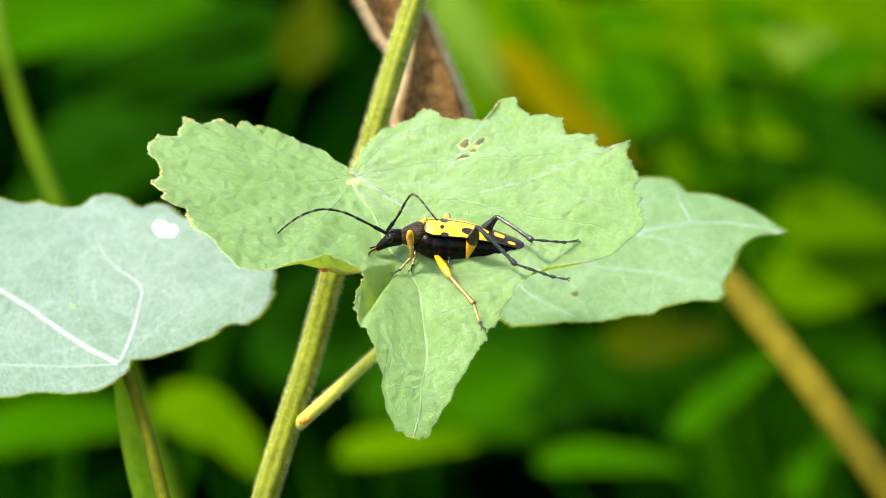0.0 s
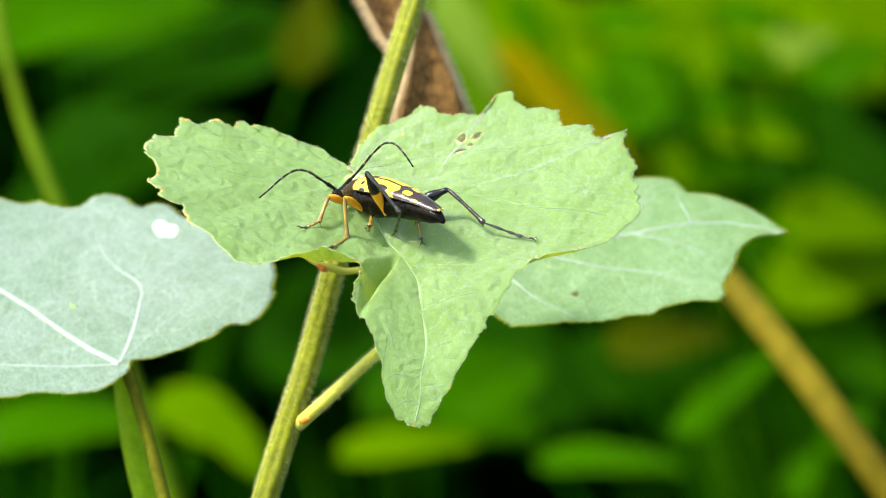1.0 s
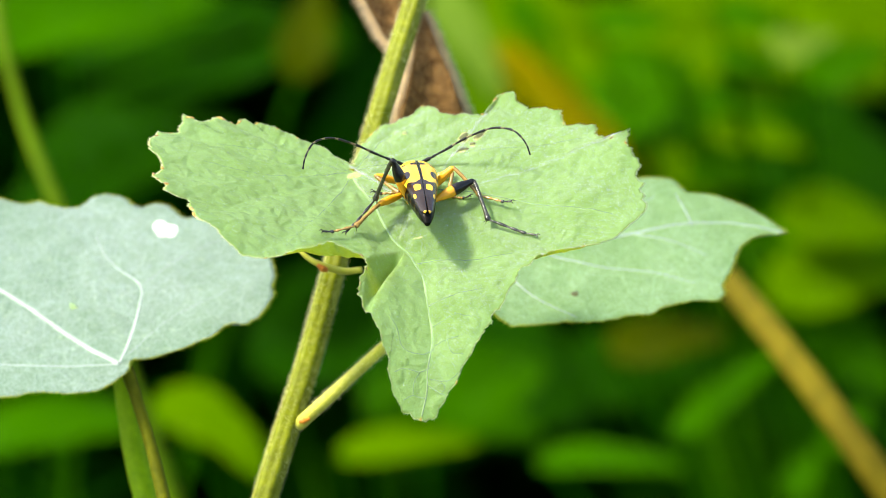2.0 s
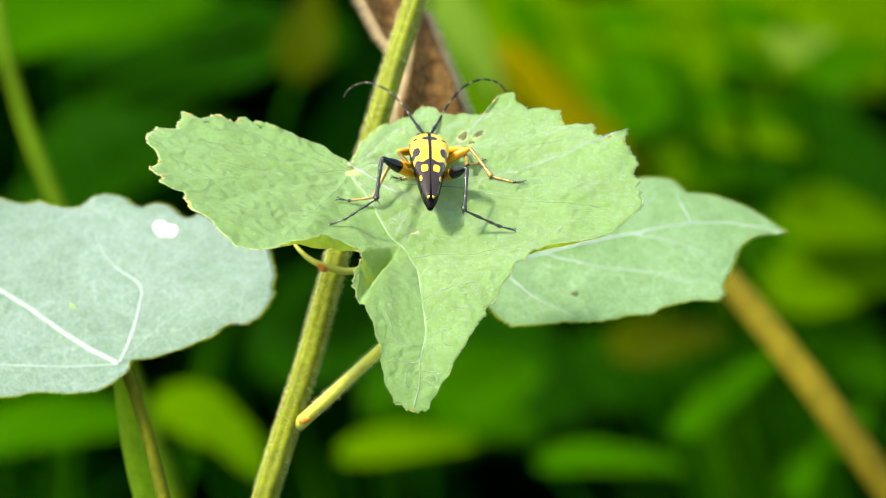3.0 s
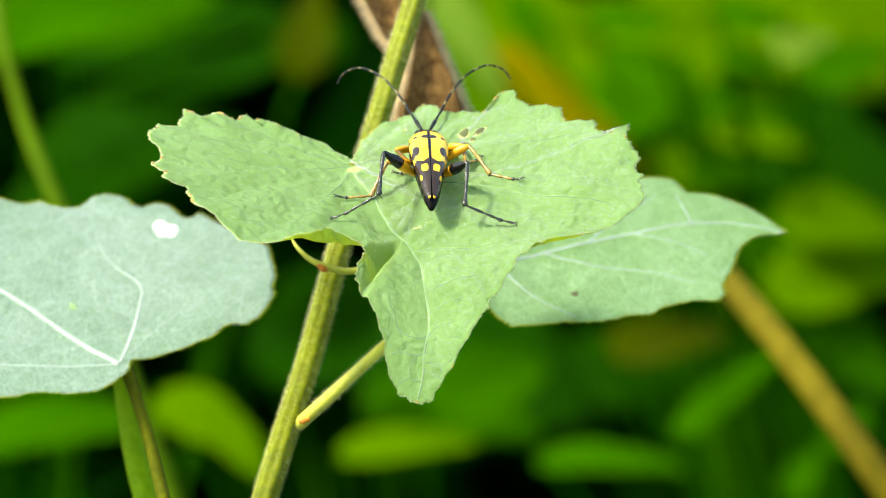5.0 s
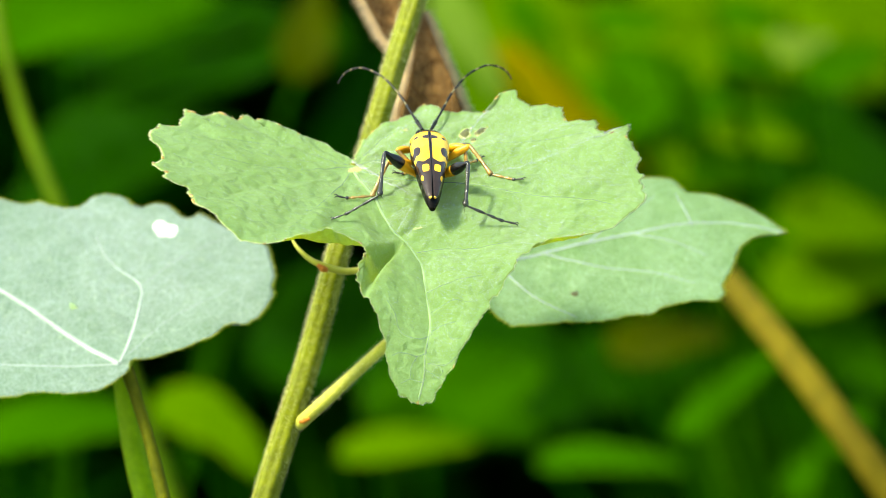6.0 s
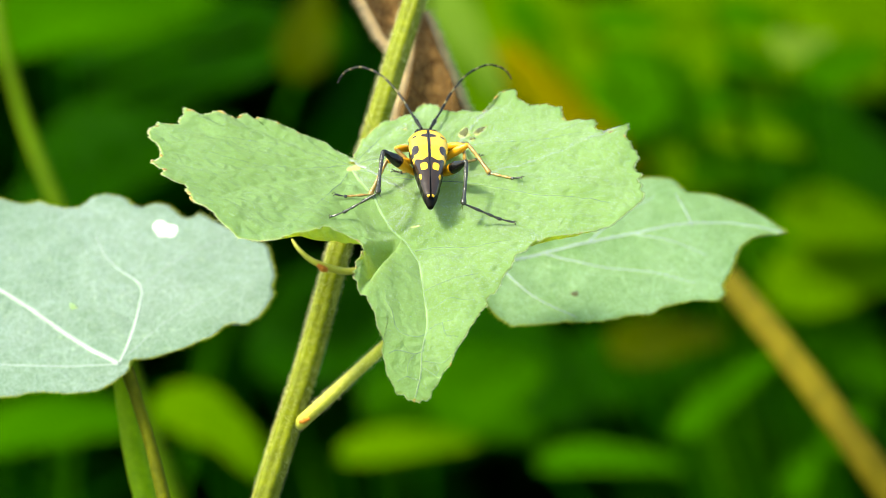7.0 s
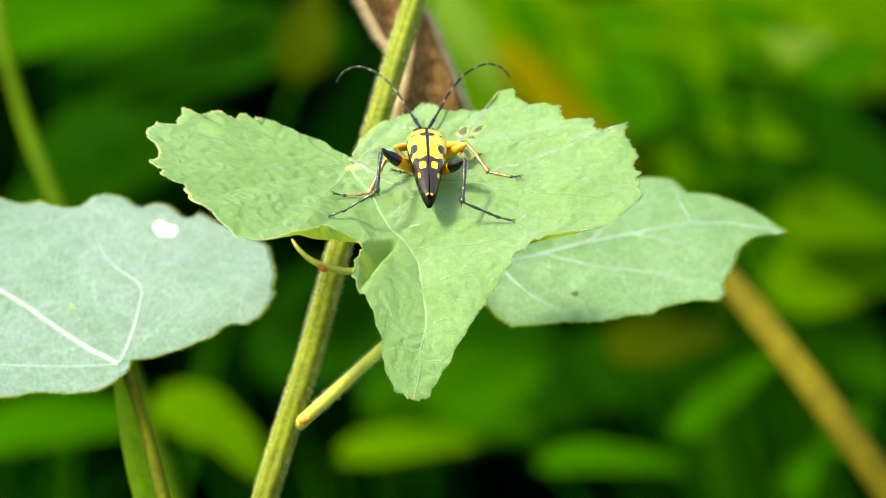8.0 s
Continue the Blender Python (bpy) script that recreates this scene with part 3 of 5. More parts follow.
def fold_depth(x, y):
    """The flap by the shoulder of the tip: it falls from the edge line to a crease, where the blade rises steeply again."""
    (ax, ay), (bx, by), (cx, cy) = FOLD
    area = (bx - ax) * (cy - ay) - (by - ay) * (cx - ax)
    wa = ((bx - x) * (cy - y) - (by - y) * (cx - x)) / area
    wb = ((cx - x) * (ay - y) - (cy - y) * (ax - x)) / area
    wc = 1 - wa - wb
    out_a, out_b = max(0.0, -wa), max(0.0, -wb)
    gap = math.hypot(out_a * abs(area) / math.hypot(bx - cx, by - cy), out_b * abs(area) / math.hypot(ax - cx, ay - cy))
    return max(0.0, min(wc, 1.0)) * max(0.0, 1 - gap / 0.9) ** 1.5


def leaf_height(x, y):
    z = leaf_form(x, y)
    q = Vector((x * 0.25, y * 0.25, 3.0))
    z += 0.30 * noise.noise(q) + 0.15 * noise.noise(q * 3.1) + 0.06 * noise.noise(q * 8.0)
    reach = math.hypot(x, y)
    z += 0.16 * min(1.0, reach / 12) * math.cos(math.atan2(y, x) * 17 + 0.6 * noise.noise(q * 0.8))
    u = x - np.interp(y, RIB_Y, RIB_X)
    if y < -6:
        z -= 1.0 * min(1.0, (-6 - y) / 8) * min(1.0, max(0.0, (y + 28) / 8)) * math.exp(-abs(u) / 2.2)
    return z - 4.0 * fold_depth(x, y)


edge = outline_of(LEFT_LOBE + FRONT_LOBE + RIGHT_LOBE, 760, 0.34, 4.0)
verts, faces, lift = blade(edge, (6.4, -6.0), leaf_height, 84, 0.22, [(-2.1, -15.7, 2.8, 1.5), (20.0, -16.1, 3.4, 0.9), (14.6, 8.3, 2.2, 0.5)])
leaf = shell("leaf", verts, faces, LEAF, plant, "pale green toothed downy leaf with a drooping tip")
leaf.location = JOIN - BASE


def blade_parts(owner, height, veins, edge, lift, seed, fuzz=6000, hair_mm=0.26, tone=None):
    for pts, r0, r1, *sink in veins:
        shell("vein", *vein_on(pts, height, r0, r1, sink[0] if sink else 0.5 if tone else 0.80), tone or VEIN, owner, "raised pale vein")
    rng = random.Random(seed)
    n = len(edge)
    mid = edge.mean(0)
    spots = []
    for _ in range(fuzz):
        k = rng.randrange(n)
        x, y = edge[k] + (edge[(k + 1) % n] - edge[k]) * rng.random()
        out = Vector((*(edge[k] - mid), 0)).normalized()
        spots.append(((x * MM, y * MM, (height(x, y) + lift[k] - 0.05) * MM), out + Vector((0, 0, rng.uniform(-0.3, 0.7)))))
    tagged(shell("edge_down", *hairs(spots, hair_mm, seed, 0.020), EDGE_GLOW_DOWN if tone else EDGE_DOWN, owner, "yellow downy hairs along the edge" if tone else "pale downy hairs along the edge"), kind="stuff")


blade_parts(leaf, leaf_height, [
    ([(0.0, -0.0), (2.0, -4.7), (4.0, -9.4), (5.4, -11.7), (6.8, -14.4), (7.3, -18.6), (7.7, -22.4), (7.2, -25.0), (7.1, -26.7), (6.6, -28.4)], 0.27, 0.10, 0.86),
    ([(0.1, -0.2), (1.1, -0.9), (5.6, -2.9), (10.0, -4.5), (15.5, -7.2), (20.9, -9.5), (25.2, -11.3)], 0.11, 0.04),
    ([(-0.1, -0.1), (-1.1, -0.2), (-4.4, -2.0), (-9.3, -3.4), (-14.3, -3.8)], 0.10, 0.03, 0.93),
    ([(0.2, 0.3), (0.8, 1.0), (3.3, 4.8), (6.1, 6.5), (6.9, 8.2)], 0.12, 0.03),
    ([(0.3, 0.2), (5.6, 1.2), (11.7, 0.5), (18.9, -0.2), (23.4, -0.4)], 0.08, 0.03),
    ([(0.0, -0.2), (-1.6, -5.2), (-3.9, -10.4), (-6.2, -15.5)], 0.08, 0.03, 0.95),
    ([(-0.2, 0.2), (-4.5, 1.5), (-9.5, 1.0), (-13.3, 0.3)], 0.07, 0.03, 0.95),
    ([(7.9, -22.8), (9.1, -22.6), (10.2, -22.6)], 0.07, 0.03),
    ([(7.4, -25.8), (8.4, -26.0), (9.6, -26.0), (10.1, -25.7)], 0.08, 0.04),
    ([(7.3, -26.3), (8.1, -26.8), (9.1, -27.3)], 0.07, 0.03),
    ([(6.9, -27.2), (5.8, -27.1), (4.9, -27.5)], 0.07, 0.03),
    ([(7.4, -24.8), (6.5, -25.2), (5.1, -25.3), (4.1, -25.7)], 0.08, 0.04),
    ([(7.8, -23.1), (6.7, -23.8), (4.8, -23.4), (4.3, -21.9), (3.6, -21.0)], 0.07, 0.03),
    ([(7.4, -18.8), (9.6, -18.5), (12.5, -18.2)], 0.08, 0.04),
    ([(6.5, -13.2), (9.1, -13.3), (12.5, -14.2), (15.4, -14.5)], 0.09, 0.04),
    ([(7.6, -21.1), (9.5, -20.6), (11.6, -21.2)], 0.06, 0.03),
    ([(6.5, -25.2), (5.9, -26.2), (5.8, -27.1)], 0.05, 0.03),
    ([(8.4, -26.0), (8.8, -26.6), (8.4, -27.1)], 0.05, 0.03),
    ([(9.1, -22.6), (9.5, -23.8), (10.6, -24.3)], 0.05, 0.03),
], edge, lift, 21)
for (x, y), rx, ry, turn, sd in zip([(11.2, 3.0), (12.7, 3.1), (11.0, 1.1), (12.0, 2.1)], (0.5, 0.75, 0.65, 0.3), (0.6, 0.35, 0.3, 0.25), (0.3, 0.5, 0.3, 0.0), (1, 2, 3, 4)):
    shell("scar_rim", *blob(x, y, rx * 1.3, ry * 1.4, leaf_height, turn, sd + 20, 0.05), HALO, leaf, "yellowed rim of a scar")
    shell("scar", *blob(x, y, rx, ry, leaf_height, turn, sd, 0.16), SCAR, leaf, "brown chewed scar")
for (x, y), rx, ry, turn, sd in zip([(5.3, 5.1), (6.5, -10.2)], (0.35, 0.8), (0.35, 0.14), (0.2, 0.1), (5, 6)):
    shell("scar", *blob(x, y, rx, ry, leaf_height, turn, sd, 0.04), HALO, leaf, "bleached dry scar")
shell("junction", *blob(0.3, -0.4, 0.75, 0.6, leaf_height, 0.4, 13, 0.05), HALO, leaf, "cream spot where the veins meet")
rng = random.Random(31)
spots = []
while len(spots) < 65000:
    k, r = rng.randrange(760), math.sqrt(rng.random()) * 0.97
    x, y = np.array((6.4, -6.0)) * (1 - r) + edge[k] * r
    # thinned left of the midrib: the right half's sky sheen put into hair density
    if x < np.interp(y, RIB_Y, RIB_X) and rng.random() < 0.93:
        continue
    a = rng.uniform(0, 6.283)
    spots.append(((x * MM, y * MM, (leaf_height(x, y) + lift[k] * max(0.0, r * 10 - 9) ** 2 - 0.02) * MM), (math.cos(a), math.sin(a), 0.5)))
tagged(shell("down", *hairs(spots, 0.20, 6, 0.008), LEAF_DOWN, leaf, "felt of short pale hairs"), kind="stuff")
rng = random.Random(5)
for k in range(0, 760, 5):
    if rng.random() < (0.27 if edge[k][0] < -8 else 0.22):
        (x, y), d = edge[k], edge[(k + 4) % 760] - edge[k - 4]
        size = rng.uniform(0.14, 0.46) * (1.0 if edge[k][0] < -8 else 0.6)
        shell("leaf_tooth", *blob(x, y, size, size * rng.uniform(0.3, 0.6), lambda a, b, h=lift[k]: leaf_height(a, b) + h, math.atan2(d[1], d[0]) + rng.uniform(-0.5, 0.5), k, 0.04), RUST, leaf, "rusty tooth tip")
shell("petiole", *tube([(0.0, 0.2 * MM, -0.3 * MM), (1.2 * MM, 4 * MM, -1.2 * MM), (1.6 * MM, 10 * MM, -2.5 * MM), (1.4 * MM, 15.0 * MM, -4.0 * MM)],
                       [0.0006, 0.0007, 0.0008, 0.0009], 14, 8, 0.1), STEM, leaf, "short downy leaf stalk")

# the leaf behind it, on a stalk of its own
R_JOIN = Vector((0.00681, 0.02530, 0.59048))


def right_height(x, y):
    u = y - (0.2 + 0.24 * x)
    q = Vector((x * 0.2, y * 0.2, 9.0))
    return -0.05 * x + 0.42 * y + (0.03 if u > 0 else -0.015) * (math.sqrt(u * u + 1) - 1) - 0.004 * max(0.0, x - 16) ** 2 + 0.15 * noise.noise(q) + 0.06 * noise.noise(q * 3)


R_EDGE = [(-2.3, -6.1), (-1.8, -7.1), (-0.7, -8.4), (0.5, -9.1), (2.8, -8.6), (5.7, -8.1), (9.2, -8.0), (12.1, -6.9), (14.7, -6.4), (15.6, -5.5), (18.0, -4.4),
          (20.1, -4.1), (21.5, -4.1), (22.4, -2.9), (22.0, -1.7), (22.9, 0.0), (23.6, 2.2), (24.4, 4.3), (25.6, 5.6), (26.8, 6.3), (28.6, 6.6), (29.4, 7.0),
          (28.4, 7.8), (27.0, 9.0), (25.3, 10.1), (23.5, 10.8), (21.1, 11.3), (19.0, 11.3), (18.2, 12.4), (17.3, 13.1), (15.8, 13.1), (13.4, 12.7), (10.3, 11.8),
          (6.1, 10.3), (1.9, 7.8), (-1.1, 5.1), (-2.9, 1.6), (-3.2, -2.5)]
edge_r = outline_of(R_EDGE, 360, 0.13, 8.0)
verts, faces, lift_r = blade(edge_r, (10.0, 2.0), right_height, 30, 0.22)
leaf_r = shell("leaf", verts, faces, LEAF_R, plant, "pale green pointed leaf in the shade of another")
leaf_r.location = R_JOIN - BASE
blade_parts(leaf_r, right_height, [
    ([(-1.2, -0.4), (3.5, 1.4), (8.3, 3.2), (13.1, 5.0), (17.9, 6.5), (23.9, 7.5), (28.9, 7.0)], 0.24, 0.08),
    ([(3.5, 1.4), (8.8, -0.1), (14.7, -0.5), (19.3, -1.8)], 0.13, 0.04),
    ([(13.1, 5.0), (16.6, 4.2), (20.7, 2.4)], 0.11, 0.04),
    ([(8.3, 3.2), (12.0, 7.7), (15.7, 10.5)], 0.13, 0.04),
    ([(19.4, 6.6), (18.6, 9.0), (17.8, 11.1)], 0.11, 0.04),
    ([(-1.2, -0.7), (2.3, -4.6), (6.9, -7.5)], 0.15, 0.05),
], edge_r, lift_r, 22, 4000, 0.45, WHITE_VEIN)
shell("scar", *blob(6.8, -4.3, 0.42, 0.5, right_height, 0.4, 8), SCAR, leaf_r, "brown bitten spot")
petiole_line = [(-0.0145, 0.0060, 0.5795), (-0.0129, 0.0048, 0.5814), (-0.0097, 0.0042, 0.5847), (-0.0061, 0.0054, 0.5878), (0.0009, 0.0176, 0.5895), (0.0062, 0.0257, 0.5902)]
petiole = shell("petiole", *tube(under(petiole_line, BASE), [0.0007, 0.00068, 0.00062, 0.00058, 0.0006, 0.0006], 14, 8, 0.08), PETIOLE, plant, "pale yellow leaf stalk")
tagged(shell("stalk_down", *stem_hairs(under(petiole_line[1:], BASE), 0.00068, 1800, 5, 0.4), DOWN, petiole, "short white down"), kind="stuff")
shell("axil", *tube(under([(-0.0144, 0.0036, 0.5807), (-0.0139, 0.0036, 0.5808), (-0.0133, 0.0036, 0.5810)], BASE), [0.00018, 0.00034, 0.00014], 10, 6), AXIL, plant, "orange leaf axil")
tendril_line = [(-0.0082, 0.0108, 0.5943), (-0.0098, 0.0112, 0.5940), (-0.0116, 0.0104, 0.5947), (-0.0134, 0.0106, 0.5955), (-0.0147, 0.0115, 0.5965), (-0.0152, 0.0127, 0.5969)]
shell("stipule", *tube(under(tendril_line, BASE), [0.0003, 0.00036, 0.00034, 0.00026, 0.00018, 0.00008], 12, 8), PETIOLE, plant, "thin curved yellow stipule")
shell("axil", *tube(under([(-0.0116, 0.0100, 0.5945), (-0.0120, 0.0099, 0.5947), (-0.0126, 0.0100, 0.5951)], BASE), [0.0002, 0.00036, 0.00016], 10, 6), AXIL, plant, "orange stipule base")


def bract(spine, width, turn, seed, wide):
    """A dry felted bract: a boat-shaped pointed blade with a thick pale rim."""
    line = smooth_line(spine, 10)
    n = len(line)
    verts, faces = [], []
    cols = 13
    for side in (1, -1):
        for i, c in enumerate(line):
            s = i / (n - 1)
            t = Vector(line[min(i + 1, n - 1)] - line[max(i - 1, 0)]).normalized()
            across = (Vector((math.cos(turn), math.sin(turn), 0)) - t * t.dot(Vector((math.cos(turn), math.sin(turn), 0)))).normalized()
            nrm = across.cross(t)
            w = width * max(0.05, np.interp(s, (0.0, 0.35, 0.7, 1.0), wide)) * (1 + 0.06 * noise.noise(Vector((s * 6, seed, 0))))
            for k in range(cols):
                e = k / (cols - 1) * 2 - 1
                bulge = 0.45 * w * (1 - e * e) + 0.15 * MM * side + 0.12 * MM * noise.noise(Vector((e * 3, s * 7, seed)))
                verts.append(Vector(c) + across * (e * w) + nrm * bulge)
    m = n * cols
    for i in range(n - 1):
        for k in range(cols - 1):
            a = i * cols + k
            faces.append((a, a + 1, a + cols + 1, a + cols))
            faces.append((m + a, m + a + cols, m + a + cols + 1, m + a + 1))
        for a, b in ((i * cols, i * cols + cols), (i * cols + 2 * cols - 1, i * cols + cols - 1)):
            faces.append((a, b, m + b, m + a))
    for a in range(cols - 1):
        faces.append((a, m + a, m + a + 1, a + 1))
        b = (n - 1) * cols + a
        faces.append((b, b + 1, m + b + 1, m + b))
    rim = [(v, (v - Vector(line[i // cols])).normalized()) for i, v in enumerate(verts[:m]) if i % cols in (0, cols - 1)]
    return verts, faces, rim


for spine, width, turn, seed, wide in (
        ([(-0.0086, 0.0425, 0.6207), (-0.0065, 0.0399, 0.6159), (-0.0051, 0.0376, 0.6122), (-0.0043, 0.0358, 0.6099)], 0.0022, 0.2, 2.0, (1.0, 1.0, 0.6, 0.12)),
        ([(-0.0024, 0.0362, 0.6143), (-0.0019, 0.0342, 0.6116), (-0.0014, 0.0322, 0.6085), (-0.0012, 0.0300, 0.6051), (-0.0009, 0.0275, 0.6004)], 0.0036, 0.1, 5.0, (0.08, 0.38, 0.84, 1.05))):
    v, f, rim = bract(under(spine, BASE), width, turn, seed, wide)
    br = shell("bract", v, f, BROWN, plant, "brown felted dry bract with a pale woolly rim")
    rng = random.Random(seed)
    spots = [(p.lerp(rim[(i + 2) % len(rim)][0], rng.random()) if i + 2 < len(rim) else p, d) for i, (p, d) in enumerate(rim) for _ in range(80)]
    tagged(shell("rim_down", *hairs(spots, 1.3, 8, 0.02), TAN_DOWN, br, "pale woolly rim"), kind="stuff")
    face = [(Vector(p) + Vector((rng.uniform(-1, 1), rng.uniform(-1, 1), rng.uniform(-1, 1))) * 0.0003, (0, -1, 0.6)) for p in v for _ in range(6)]
    tagged(shell("felt", *hairs(face, 0.6, 9, 0.02), BROWN_DOWN, br, "short brown felt"), kind="stuff")

# ---- the neighbouring plant with the broad pale leaf ----
L_JOIN = Vector((-0.03291, 0.01344, 0.58311))
L_BASE = Vector((-0.0258, -0.0010, 0.0))
neighbour = thing("mallow_plant", L_BASE, "pale bluish-green broad leaf on a tall green stalk", "plant")


def left_height(x, y):
    q = Vector((x * 0.16, y * 0.16, 15.0))
    return 0.02 * x + 0.46 * y + 0.30 * noise.noise(q) + 0.08 * noise.noise(q * 3) - 0.010 * max(0.0, -y) ** 2 + 0.25 * math.exp(-((x * x + y * y) / 6))


L_EDGE = [(1.1, 0.6), (3.8, 1.4), (6.7, 2.4), (9.5, 3.8), (10.2, 4.9), (11.5, 5.6), (12.4, 5.2), (13.8, 6.2), (14.6, 7.5), (15.4, 9.4), (15.1, 10.5),
          (15.5, 11.7), (15.2, 13.3), (14.8, 14.9), (14.6, 16.3), (12.5, 17.3), (10.1, 18.8), (8.2, 20.0), (7.0, 21.0), (6.4, 20.2), (5.5, 20.2), (3.9, 22.2),
          (2.4, 22.6), (1.0, 22.0), (0.1, 22.3), (-1.2, 23.5), (-3.0, 24.0), (-4.5, 23.5), (-5.6, 22.2), (-7.4, 22.0), (-9.9, 22.9), (-11.7, 22.6), (-14.1, 23.5),
          (-17.7, 22.9), (-21.7, 21.4), (-25.6, 18.3), (-26.9, 13.6), (-26.5, 7.3), (-23.8, 1.2), (-18.9, -2.7), (-15.3, -3.9), (-11.9, -3.7), (-10.2, -3.6), (-8.5, -3.2),
          (-5.1, -3.5), (-2.2, -3.1), (-0.6, -2.2), (0.9, -0.9)]
edge_l = outline_of(L_EDGE, 360, 0.10, 12.0)
verts, faces, lift_l = blade(edge_l, (-4.0, 7.0), left_height, 30, 0.22)
leaf_l = shell("leaf", verts, faces, LEAF_L, neighbour, "broad pale bluish-green leaf with white veins")
leaf_l.location = L_JOIN - L_BASE
blade_parts(leaf_l, left_height, [
    ([(0.0, 0.0), (-5.6, 4.5), (-13.1, 10.7), (-20.6, 15.8)], 0.34, 0.20),
    ([(0.0, 0.0), (0.9, 4.0), (1.6, 8.2), (1.7, 10.2), (1.3, 11.2), (-0.6, 12.9), (-2.4, 15.0), (-3.6, 18.0)], 0.19, 0.05),
    ([(0.0, 0.0), (-4.7, 0.1), (-12.2, 0.5), (-18.1, 1.0)], 0.11, 0.06),
    ([(1.4, 10.5), (6.1, 15.1), (10.1, 17.4)], 0.08, 0.03, 0.85),
    ([(0.1, 0.6), (4.2, 5.8), (9.3, 9.1), (12.7, 11.0)], 0.08, 0.03, 0.85),
], edge_l, lift_l, 23, 4000, 0.5, WHITE_VEIN)
shell("scar", *blob(3.6, 18.7, 1.3, 1.5, left_height, 0.3, 9, 0.1), PALE_SCAR, leaf_l, "white dried patch")
shell("scar", *blob(-5.3, 8.0, 0.5, 0.6, left_height, 0.3, 10, 0.04), VEIN, leaf_l, "small pale speck")
shell("stem", *tube(under([(-0.0323, 0.0142, 0.5826), (-0.0312, 0.0132, 0.5794), (-0.0298, 0.0115, 0.5751), (-0.0284, 0.0090, 0.5703), (L_BASE.x, L_BASE.y, 0.3), (L_BASE.x, L_BASE.y, -0.01)], L_BASE),
                    [0.0007, 0.0006, 0.0006, 0.0007, 0.0018, 0.0025], 16, 10, 0.06, 0.06), OLIVE_STEM, neighbour, "olive-brown leaf stalk")
shell("shoot", *tube(under([(-0.0337, 0.0240, 0.5799), (-0.0330, 0.0230, 0.5757), (-0.0321, 0.0210, 0.5709), (-0.0307, 0.0180, 0.5664), (L_BASE.x - 0.004, L_BASE.y + 0.006, 0.3), (L_BASE.x - 0.004, L_BASE.y + 0.006, -0.01)], L_BASE),
                     [0.0009, 0.0012, 0.0013, 0.0014, 0.0019, 0.0025], 16, 10, 0.06), GREEN_STEM, neighbour, "smooth green side shoot")

# ---- the beetle ----


def marked_material(name, light, dark, rough, spec=0.5, soft=0.06, sheen=0.0, worn=0.86):
    """Two colours parted by a marking that is stored on the mesh, with a fine punctured relief."""
    mat, tree, b = shader(name, rough, spec, sheen)
    at = tree.nodes.new("ShaderNodeAttribute")
    at.attribute_name = "mark"
    n = noise_tex(tree, 2600, 3.0, 0.7)
    add = tree.nodes.new("ShaderNodeMath")
    add.operation = "MULTIPLY_ADD"
    add.inputs[1].default_value = 0.24
    tree.links.new(n.outputs["Fac"], add.inputs[0])
    tree.links.new(at.outputs["Fac"], add.inputs[2])
    edge = ramp(tree, add.outputs[0], [(0.62 - soft, (0, 0, 0)), (0.62 + soft, (1, 1, 1))])
    tone = noise_tex(tree, 900, 4.0)
    warm = ramp(tree, tone.outputs["Fac"], [(0.3, tuple(v * worn for v in light)), (0.7, tuple(min(1, v * 1.08) for v in light))])
    murk = ramp(tree, n.outputs["Fac"], [(0.3, dark), (0.8, tuple(v * 2.2 + 0.0015 for v in dark))])
    tree.links.new(mixed(tree, edge.outputs["Color"], warm.outputs["Color"], murk.outputs["Color"]), b.inputs["Base Color"])
    bumped(tree, b, n.outputs["Fac"], 0.6, 0.00009)
    return mat


ELYTRA = marked_material("spotted_elytra", (0.90, 0.51, 0.03), (0.018, 0.0085, 0.003), 0.20, 0.6)
LIMB = marked_material("orange_and_black_limb", (0.80, 0.36, 0.015), (0.004, 0.0035, 0.003), 0.22, 0.4)
SHIN = marked_material("straw_shin", (0.44, 0.26, 0.05), (0.018, 0.017, 0.010), 0.22, 0.8, worn=0.35)
FEELER = marked_material("ringed_feeler", (0.20, 0.17, 0.08), (0.006, 0.006, 0.005), 0.4, 0.25)
BLACK = fuzzy_material("black_shell", (0.002, 0.0018, 0.0015), (0.009, 0.007, 0.004), 2500, 0.26, 0.0, 0.35, 0.00008, spec=0.1)
FUZZ_BLACK = fuzzy_material("golden_fuzzed_shell", (0.004, 0.003, 0.0015), (0.05, 0.034, 0.012), 3600, 0.5, 0.0, 0.9, 0.00015, spec=0.15)
EYE_BLACK = fuzzy_material("glossy_eye", (0.004, 0.004, 0.004), (0.008, 0.008, 0.008), 4000, 0.12, 0.0, 0.1, 0.00002)
MOUTH = fuzzy_material("orange_mouth", (0.55, 0.20, 0.03), (0.65, 0.30, 0.05), 3000, 0.4, 0.0)
FUR = fuzzy_material("golden_fur", (0.30, 0.22, 0.09), (0.42, 0.32, 0.15), 3000)


def set_mark(ob, values):
    at = ob.data.attributes.new("mark", "FLOAT", "POINT")
    at.data.foreach_set("value", np.array(values, dtype=np.float32))
    return ob


